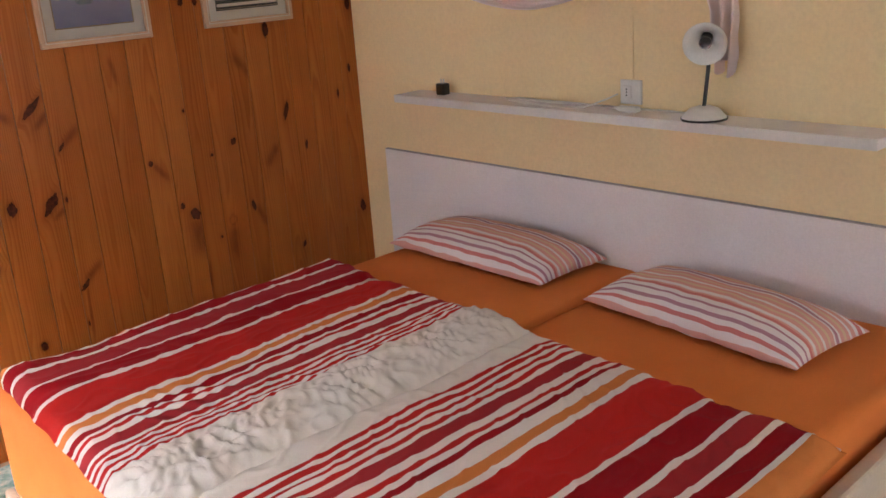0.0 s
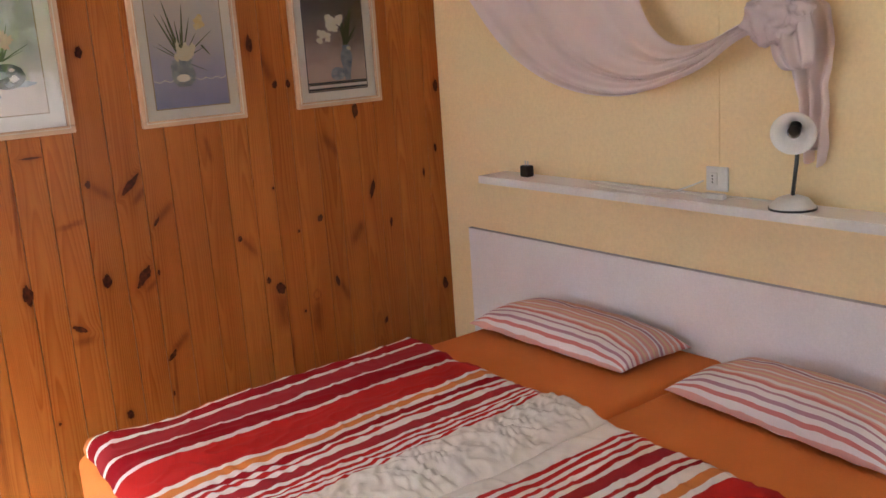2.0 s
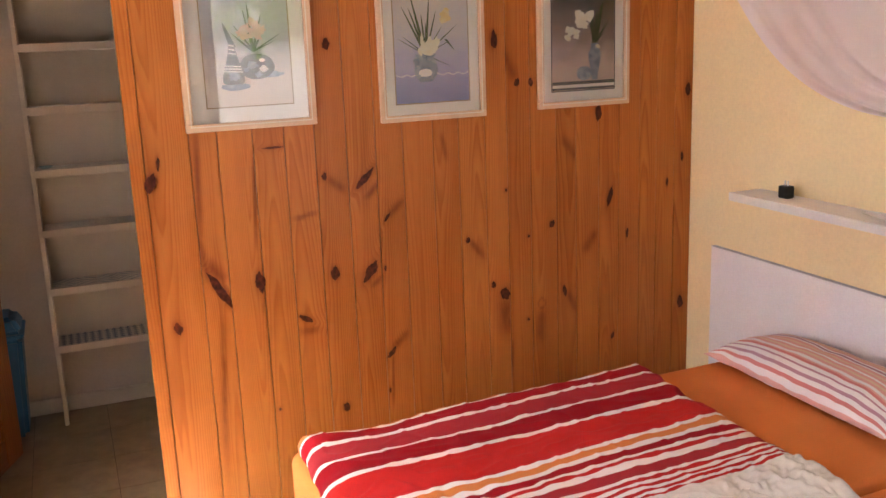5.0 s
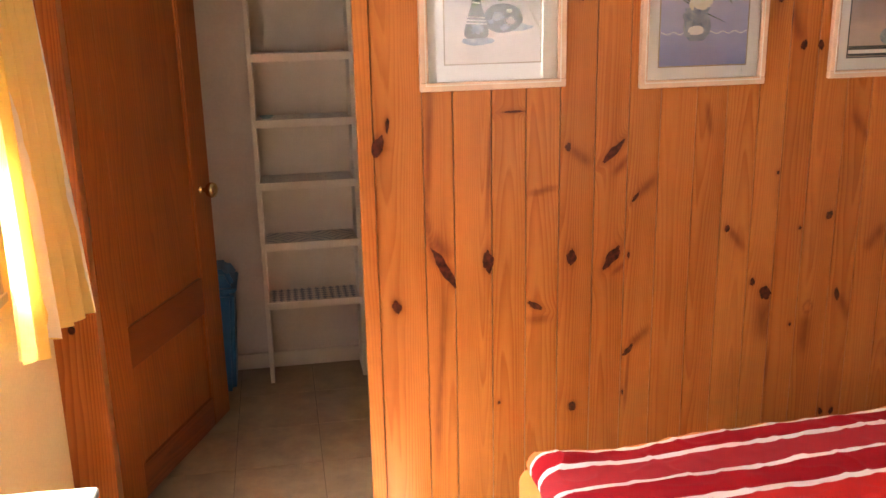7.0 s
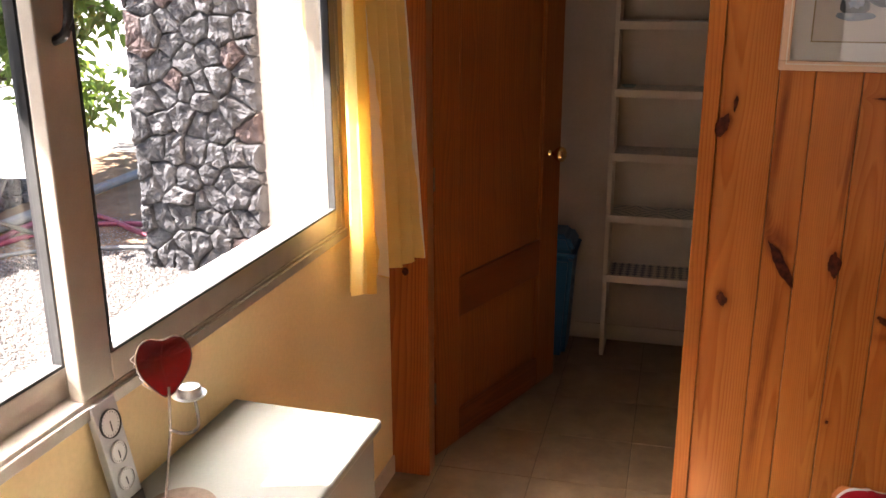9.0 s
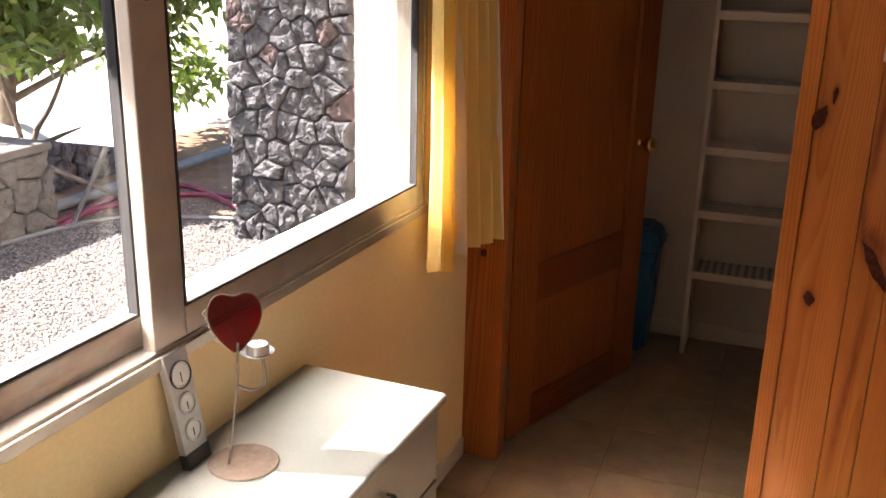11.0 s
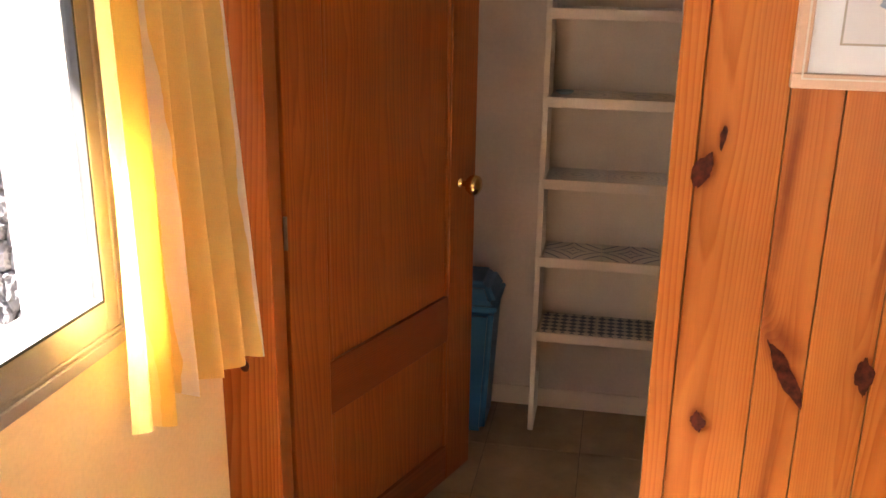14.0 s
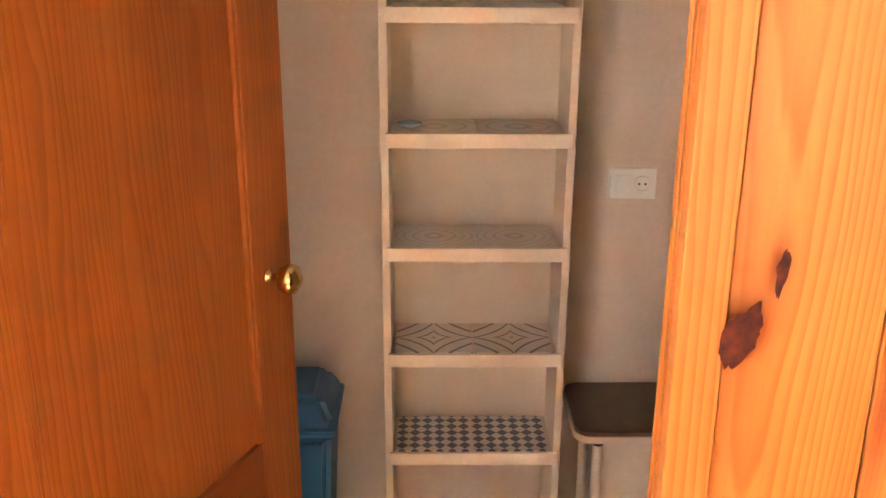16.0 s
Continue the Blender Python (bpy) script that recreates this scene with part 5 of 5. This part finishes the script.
for k in range(6):
    b.faces.new((vb[k], vb[(k + 1) % 6], vt[(k + 1) % 6], vt[k]))
structure("white_slope", b, M_OUT_WHITE, "sunlit whitewashed slope behind the low wall")


b = bmesh.new()
edge = [(-3.6, -3.42), (-0.98, -3.42), (-1.0, -2.55), (-1.16, -2.30), (-1.42, -1.86), (-1.47, -0.9), (-3.6, -0.9)]
lo = [b.verts.new((x, y, OUT_Z - 0.1)) for x, y in edge]
hi = [b.verts.new((x, y, OUT_Z + 0.006)) for x, y in edge]
b.faces.new(hi)
for k in range(len(edge)):
    b.faces.new((lo[k], lo[(k + 1) % len(edge)], hi[(k + 1) % len(edge)], hi[k]))
structure("flower_bed", b, M_SOIL, "dry brown soil beside the stone pier")


def foliage(tree, centre, radius, count, seed, size=0.105):
    rnd = random.Random(seed)
    b = bmesh.new()
    for i in range(count):
        d = Vector((rnd.gauss(0, 1), rnd.gauss(0, 1), rnd.gauss(0, 1))).normalized()
        r = rnd.random() ** 0.5
        clump = noise.noise(d * 3 + Vector((seed, 0, 0)))
        if clump < -0.12:
            continue
        p_ = Vector(centre) + Vector((d.x * radius[0], d.y * radius[1], d.z * radius[2])) * r * (1 + 0.3 * clump)
        s = size * rnd.uniform(0.6, 1.2)
        m_ = Matrix.Translation(p_) @ Euler((rnd.uniform(-1.0, 0.6), rnd.uniform(-0.5, 0.5), rnd.uniform(0, 6.3))).to_matrix().to_4x4()
        pts = [(0, 0, 0), (0.26 * s, 0.3 * s, 0.02), (0.22 * s, 0.7 * s, 0.0), (0, 1.05 * s, -0.03), (-0.22 * s, 0.7 * s, 0.0), (-0.26 * s, 0.3 * s, 0.02)]
        vs = [b.verts.new(m_ @ Vector(q)) for q in pts]
        b.faces.new((vs[0], vs[1], vs[2], vs[3]))
        b.faces.new((vs[0], vs[3], vs[4], vs[5]))
    return b


def tree(name, x, y, label, crowns, seed):
    t = thing(name, label, "tree", pose(0, 0, 0))
    rnd = random.Random(seed)
    part("trunk", tube([(x, y, (OUT_Z if x < 5 else -0.12) - 0.02), (x + 0.05, y + 0.03, 0.7), (x - 0.02, y + 0.08, 1.2), (x + 0.05, y + 0.1, 1.9)], 0.07, 10, 14, 0.035), M_BARK, t, "", True)
    for c, r, n in crowns:
        mid = Vector((x, y, 0.9)).lerp(Vector(c), 0.5) + Vector((0, 0, rnd.uniform(-0.1, 0.2)))
        limb = part("limb", tube([(x + 0.02, y + 0.05, rnd.uniform(0.7, 1.3)), mid, c], 0.028, 7, 12, 0.010), M_BARK, t, "", True)
        for k in range(5):
            e = Vector(c) + Vector((rnd.uniform(-1, 1) * r[0], rnd.uniform(-1, 1) * r[1], rnd.uniform(-0.8, 0.8) * r[2])) * 0.8
            part("twig", tube([mid.lerp(Vector(c), 0.5), (mid.lerp(e, 0.6)), e], 0.010, 5, 8, 0.003), M_BARK, limb, "", True)
        cr = part("crown", foliage(t, c, r, n, seed + n), M_LEAF, t, "dense glossy green leaves")
        tagged(cr, kind="stuff")
    return t


tree("garden_tree", -1.95, -3.8, "broad-leaved green tree outside the window",
     [((-1.55, -3.3, 1.42), (0.42, 0.45, 0.34), 1700), ((-1.1, -3.5, 1.60), (0.5, 0.5, 0.4), 1900), ((-2.3, -3.3, 1.50), (0.40, 0.45, 0.30), 1100), ((-2.9, -3.2, 1.55), (0.45, 0.5, 0.40), 1300), ((-2.0, -3.9, 1.95), (0.9, 0.6, 0.4), 2200), ((-3.6, -4.0, 1.8), (0.6, 0.6, 0.6), 500),
      ((-1.8, -3.38, 1.12), (0.34, 0.30, 0.20), 260), ((-2.75, -3.38, 1.05), (0.36, 0.30, 0.28), 330), ((-3.3, -3.4, 0.78), (0.34, 0.30, 0.30), 260), ((-1.2, -3.3, 1.20), (0.34, 0.3, 0.22), 520)], 11)
for pts in ([(-1.80, -3.55, 0.32), (-1.84, -3.5, 0.55), (-1.95, -3.45, 0.72), (-2.12, -3.45, 0.98), (-2.2, -3.45, 1.25)], [(-1.80, -3.55, 0.32), (-1.70, -3.5, 0.60), (-1.62, -3.5, 0.9), (-1.60, -3.5, 1.3)], [(-1.82, -3.52, 0.45), (-2.02, -3.48, 0.50), (-2.18, -3.45, 0.53)]):
    t = thing("garden_shrub", "bare grey stem of a shrub behind the low wall", "shrub", pose(0, 0, 0), group="shrub stems")
    part("stem", tube(pts, 0.022, 7, 16, 0.006), M_BARK, t, "", True)
for k, (p_, q_) in enumerate((((-0.98, -2.50, 0.31), (-1.42, -2.62, 0.62)), ((-1.45, -2.50, 0.32), (-0.98, -2.64, 0.60)))):
    t = thing("garden_stake", "weathered pale wooden stake crossed with another", "stake", pose(0, 0, 0), group="crossed stakes")
    part("pole", tube([p_, q_], 0.014, 6), M_BLOCK, t)
tree("shade_tree", 7.5, 3.6, "leafy tree outside the entrance", [((7.3, 3.2, 2.2), (0.9, 0.9, 0.7), 1300), ((7.6, 4.2, 1.8), (0.8, 0.8, 0.6), 1000)], 21)

pipes = [("pipe", "long grey plastic pipe lying across the soil", M_GREY_PIPE, 0.032, [(-0.3, -2.75, 0.335), (-1.28, -2.72, 0.345), (-2.9, -2.66, 0.36), (-3.4, -2.6, 0.37)]),
         ("hose", "maroon garden hose on the soil", M_HOSE, 0.016, [(-0.9, -2.50, 0.318), (-1.35, -2.62, 0.32), (-1.72, -2.62, 0.322), (-1.85, -2.40, 0.322), (-1.60, -1.95, 0.322), (-1.50, -1.70, 0.322)]),
         ("hose", "maroon garden hose looping under the tree", M_HOSE, 0.015, [(-0.8, -2.60, 0.316), (-1.3, -2.55, 0.318), (-1.62, -2.40, 0.322), (-1.75, -2.1, 0.322), (-1.68, -1.75, 0.322)]),
         ("hose", "dark hose along the edge of the gravel", M_GREY_PIPE, 0.012, [(-0.2, -2.62, 0.314), (-0.7, -2.54, 0.314), (-1.12, -2.40, 0.314), (-1.32, -2.0, 0.318), (-1.42, -1.62, 0.318)])]
for n_, lab, mt, r_, pts in pipes:
    t = thing(n_, lab, "hose" if n_ == "hose" else "pipe", pose(0, 0, 0))
    part("tube", tube(pts, r_, 10, 40), mt, t, "", True)

structure("baseboard", box(-1.4995, -1.488, -0.255, 1.995, 0.0, 0.075, 0.002), M_SHELF_WHITE, "pale tiled skirting of the lobby")
structure("baseboard_window", box(-0.095, 4.2, 0.0005, 0.009, 0.0, 0.07, 0.002), M_SHELF_WHITE, "pale tiled skirting under the window", Q)


def gravel(count, seed):
    """Loose pebbles on the terrace near the window, joined in one mesh."""
    g = np.random.default_rng(seed)
    base = np.array([(1, 0, 0), (-1, 0, 0), (0, 1, 0), (0, -1, 0), (0, 0, 1), (0, 0, -1)], float)
    tri = np.array([(0, 2, 4), (2, 1, 4), (1, 3, 4), (3, 0, 4), (2, 0, 5), (1, 2, 5), (3, 1, 5), (0, 3, 5)])
    x = g.uniform(-1.9, 2.6, count)
    y = -0.30 - 2.5 * g.random(count)
    size = g.uniform(0.004, 0.009, count)[:, None, None] * (1 + g.uniform(-0.35, 0.35, (count, 6, 1)))
    ang = g.uniform(0, 6.28, count)
    v = base[None] * size * np.array((1.2, 1.0, 0.7))
    c, s_ = np.cos(ang)[:, None], np.sin(ang)[:, None]
    vx, vy = v[..., 0] * c - v[..., 1] * s_, v[..., 0] * s_ + v[..., 1] * c
    pts = np.stack([vx + x[:, None], vy + y[:, None], v[..., 2] + OUT_Z + 0.004], -1).reshape(-1, 3)
    faces = (tri[None] + 6 * np.arange(count)[:, None, None]).reshape(-1, 3)
    me = bpy.data.meshes.new("gravel")
    me.from_pydata(pts.tolist(), [], faces.tolist())
    me.materials.append(M_PEBBLE)
    return tagged(new("gravel", me), "loose pale grey gravel on the terrace", "gravel", kind="stuff")


pm = Mat("pebble", (0.2, 0.18, 0.16, 1), 0.9)
pg = pm.n("NewGeometry")
pm.base(pm.ramp(pg.outputs["Random Per Island"], [(0.0, (0.09, 0.085, 0.085, 1)), (0.5, (0.21, 0.20, 0.19, 1)), (0.85, (0.32, 0.31, 0.30, 1)), (1.0, (0.32, 0.23, 0.18, 1))]))
M_PEBBLE = pm.m
gravel(60000, 5)

# ---- boards of the wooden wall ----
# knots: y, z, half width, half height, tilt
KNOTS = [(0.940, 1.294, 0.016, 0.030, -20), (0.970, 1.358, 0.005, 0.022, -4), (0.980, 0.785, 0.013, 0.023, 8), (1.134, 0.900, 0.013, 0.068, 30), (1.276, 0.912, 0.015, 0.034, 5), (1.549, 0.907, 0.014, 0.026, 0), (1.684, 0.897, 0.016, 0.043, -32),
         (1.680, 1.243, 0.011, 0.045, -45), (1.429, 0.753, 0.009, 0.026, 62), (1.560, 0.385, 0.011, 0.015, 0), (1.750, 0.570, 0.008, 0.024, -40), (2.230, 0.732, 0.018, 0.021, 0), (2.182, 0.775, 0.008, 0.013, 0), (2.079, 0.967, 0.008, 0.010, 0),
         (2.442, 0.990, 0.010, 0.014, -20), (2.710, 1.077, 0.010, 0.036, -15), (2.724, 0.481, 0.007, 0.014, -20), (3.078, 1.480, 0.011, 0.026, 0), (2.655, 1.415, 0.013, 0.028, 0), (1.567, 1.722, 0.012, 0.017, 0), (2.357, 1.549, 0.009, 0.014, 12),
         (1.309, 0.424, 0.004, 0.005, 0), (3.062, 0.577, 0.012, 0.026, 10), (2.498, 0.708, 0.008, 0.022, 10), (2.792, 0.915, 0.006, 0.018, 0), (2.208, 1.710, 0.012, 0.030, 0), (2.299, 1.552, 0.009, 0.013, -12), (2.339, 0.953, 0.005, 0.006, 0),
         (1.532, 1.264, 0.008, 0.014, 0), (2.245, 1.145, 0.004, 0.006, 0), (1.358, 1.381, 0.003, 0.032, 90), (2.332, 0.612, 0.004, 0.006, 0), (1.757, 1.091, 0.005, 0.018, -35), (2.984, 1.106, 0.005, 0.016, 0), (3.056, 1.208, 0.006, 0.018, 0),
         (2.478, 0.272, 0.007, 0.014, 20), (2.520, 0.268, 0.007, 0.014, -20), (1.741, 0.900, 0.004, 0.010, 0), (1.736, 0.420, 0.003, 0.010, 0)]
# darker streaks of grain: y, z, half width, half height, tilt
STREAKS = [(1.094, 1.28, 0.007, 0.20, 0), (1.088, 1.02, 0.008, 0.10, 9), (1.118, 0.55, 0.007, 0.32, -1), (1.125, 0.97, 0.016, 0.05, 32), (1.712, 1.20, 0.009, 0.05, -48), (1.715, 0.86, 0.007, 0.04, -52), (1.44, 0.705, 0.022, 0.016, 0), (1.57, 1.235, 0.010, 0.05, 52),
           (1.455, 1.13, 0.030, 0.010, 10), (1.79, 1.12, 0.010, 0.05, -50), (1.785, 0.61, 0.010, 0.05, -48), (2.53, 1.28, 0.011, 0.06, 38), (2.265, 1.62, 0.014, 0.07, 28), (2.235, 0.64, 0.020, 0.08, 3), (2.62, 0.90, 0.012, 0.05, -35), (2.115, 0.93, 0.008, 0.05, 38),
           (2.258, 0.45, 0.004, 0.07, 0), (1.75, 0.46, 0.004, 0.10, 0), (1.28, 1.20, 0.004, 0.18, 0), (2.39, 0.57, 0.014, 0.07, 0), (2.53, 0.66, 0.010, 0.05, 25), (1.995, 1.33, 0.006, 0.05, 10)]


def grain_board(a, c, x1, index):
    """One board over y from a to c with its front at x1; it carries ring coordinates that flow round its knots."""
    rr = random.Random(index * 7 + 1)
    bev = 0.0012
    inner = np.linspace(a + bev, c - bev, max(6, round((c - a) / 0.004)))
    ys = np.concatenate(([a, a], inner, [c, c]))
    xs = np.concatenate(([-0.011, x1 - bev], np.full(len(inner), x1), [x1 - bev, -0.011]))
    zs = np.linspace(0.0, CEIL, 256)
    Y, Z = np.meshgrid(ys, zs)
    X = np.broadcast_to(xs, Y.shape)
    u, tint = Y.copy(), np.zeros_like(Y)
    own = [k for k in KNOTS if a - 0.004 <= k[0] < c + 0.004]
    for y_, z_, a_, c_, tilt in own:
        t_ = radians(tilt)
        dy, dz = Y - y_, Z - z_
        ly, lz = dy * math.cos(t_) + dz * math.sin(t_), -dy * math.sin(t_) + dz * math.cos(t_)
        a2, c2 = max(a_, 0.006), max(min(c_, 0.06), 0.008)
        rho = (ly / (1.25 * a2)) ** 2 + (lz / (1.7 * c2)) ** 2
        u -= dy * 0.97 / (1 + rho)
        tint = np.maximum(tint, 0.85 * np.exp(-((ly / (1.35 * a2)) ** 2 + (lz / (1.25 * c2)) ** 2) * 0.8))
        trail = np.exp(-((dy / (a2 * 1.5)) ** 2)) * np.exp(-np.abs(dz) / (3.2 * c2))
        tint = np.maximum(tint, 0.32 * trail)
    for y_, z_, a_, c_, tilt in STREAKS:
        if not a - 0.004 <= y_ < c + 0.004:
            continue
        t_ = radians(tilt)
        dy, dz = Y - y_, Z - z_
        if abs(tilt) <= 1:
            dy = dy - 0.010 * np.sin(dz * 5.0)
        ly, lz = dy * math.cos(t_) + dz * math.sin(t_), -dy * math.sin(t_) + dz * math.cos(t_)
        tint = np.maximum(tint, 0.86 * np.exp(-((ly / (a_ * 1.6)) ** 2) - (np.abs(lz) / c_) ** 4))
    pith = (a + c) / 2 + rr.uniform(-0.05, 0.05)
    depth = rr.uniform(0.012, 0.09) + rr.uniform(-0.02, 0.02) * Z
    rho = np.sqrt(((Y - 2.395) / 0.016) ** 2 + ((Z - 0.668) / 0.019) ** 2)
    tint = np.maximum(tint, 0.55 * np.exp(-(((rho - 1) / 0.28) ** 2)))
    vec = np.stack([u - pith, depth, Z + 3.0 * index], -1).reshape(-1, 3)
    n_ = len(ys)
    idx = np.arange(len(zs) * n_).reshape(len(zs), n_)
    quads = np.stack([idx[:-1, :-1], idx[:-1, 1:], idx[1:, 1:], idx[1:, :-1]], -1).reshape(-1, 4)
    me = bpy.data.meshes.new("board")
    me.from_pydata(np.stack([X, Y, Z], -1).reshape(-1, 3).tolist(), [], quads.tolist())
    me.attributes.new("grain", "FLOAT_VECTOR", "POINT").data.foreach_set("vector", vec.astype(np.float32).ravel())
    marks = np.repeat(tint.astype(np.float32).ravel(), 3)
    me.attributes.new("marks", "FLOAT_VECTOR", "POINT").data.foreach_set("vector", marks)
    me.materials.append(M_BOARD)
    ob = new("board", me)
    ob.parent = wall_wood


rb = random.Random(4)
for i, (a, c) in enumerate(zip(SEAMS, SEAMS[1:])):
    if i == 0:
        grain_board(a - 0.004, c - 0.0013, 0.008, i)
        for x_ in (-0.056, -0.040, -0.025):
            part("bead", box(x_, x_ + 0.0135, 0.883, 0.8945, 0, CEIL, 0.003), M_PINE, wall_wood)
    else:
        grain_board(a + 0.0013, c - 0.0013, rb.uniform(-0.0012, 0.0006), i)

for i, (y_, z_, a_, c_, tilt) in enumerate(KNOTS):
    b = bmesh.new()
    pts = []
    long_knot = c_ > 1.5 * a_
    for q in range(40):
        t_ = 2 * math.pi * q / 40
        r_ = 1 + 0.30 * noise.noise(Vector((math.cos(t_) * 1.5 + i * 3.1, math.sin(t_) * 1.5, i * 1.7))) + 0.22 * noise.noise(Vector((math.cos(t_) * 4 + i, math.sin(t_) * 4, i * 0.7)))
        w_ = math.copysign(abs(math.cos(t_)) ** (1.5 if long_knot else 1.1), math.cos(t_))
        pts.append(b.verts.new((0, 1.14 * a_ * r_ * w_, 1.10 * c_ * r_ * math.sin(t_))))
    b.faces.new(pts)
    part("knot", b, M_KNOT, wall_wood, matrix=Matrix.Translation((0.0112 if y_ < 1.0 and i < 3 else 0.0024, y_, z_)) @ pose(0, 0, 0, tilt, 0, 0))

# ---- floor tiles ----
rt = random.Random(9)
TS = 0.33
mesh_b = box(-TS / 2 + 0.0012, TS / 2 - 0.0012, -TS / 2 + 0.0012, TS / 2 - 0.0012, -0.003, 0.0, 0.0008, 1)
tile_me = bpy.data.meshes.new("tile")
mesh_b.to_mesh(tile_me)
mesh_b.free()
tile_me.materials.append(M_TILE)
for i in range(18):
    for j in range(-3, 9):
        x, y = -1.335 + i * TS, 0.24 + j * TS
        if y > H - 0.1 or x > 4.2:
            continue
        t = new("tile", tile_me)
        t.parent = floor
        t.matrix_basis = Matrix.Translation((x, y, 0))
rug = thing("rug", "pale green and white patterned rug beside the bed foot", "rug", pose(0.25, 1.25, 0))
part("pile", box(-0.2, 0.2, -0.3, 0.5, 0.001, 0.012, 0.003), mottled("green_white_rug", (0.62, 0.62, 0.58, 1), (0.06, 0.25, 0.22, 1), 0.95, 30, 0.6, 160), rug)
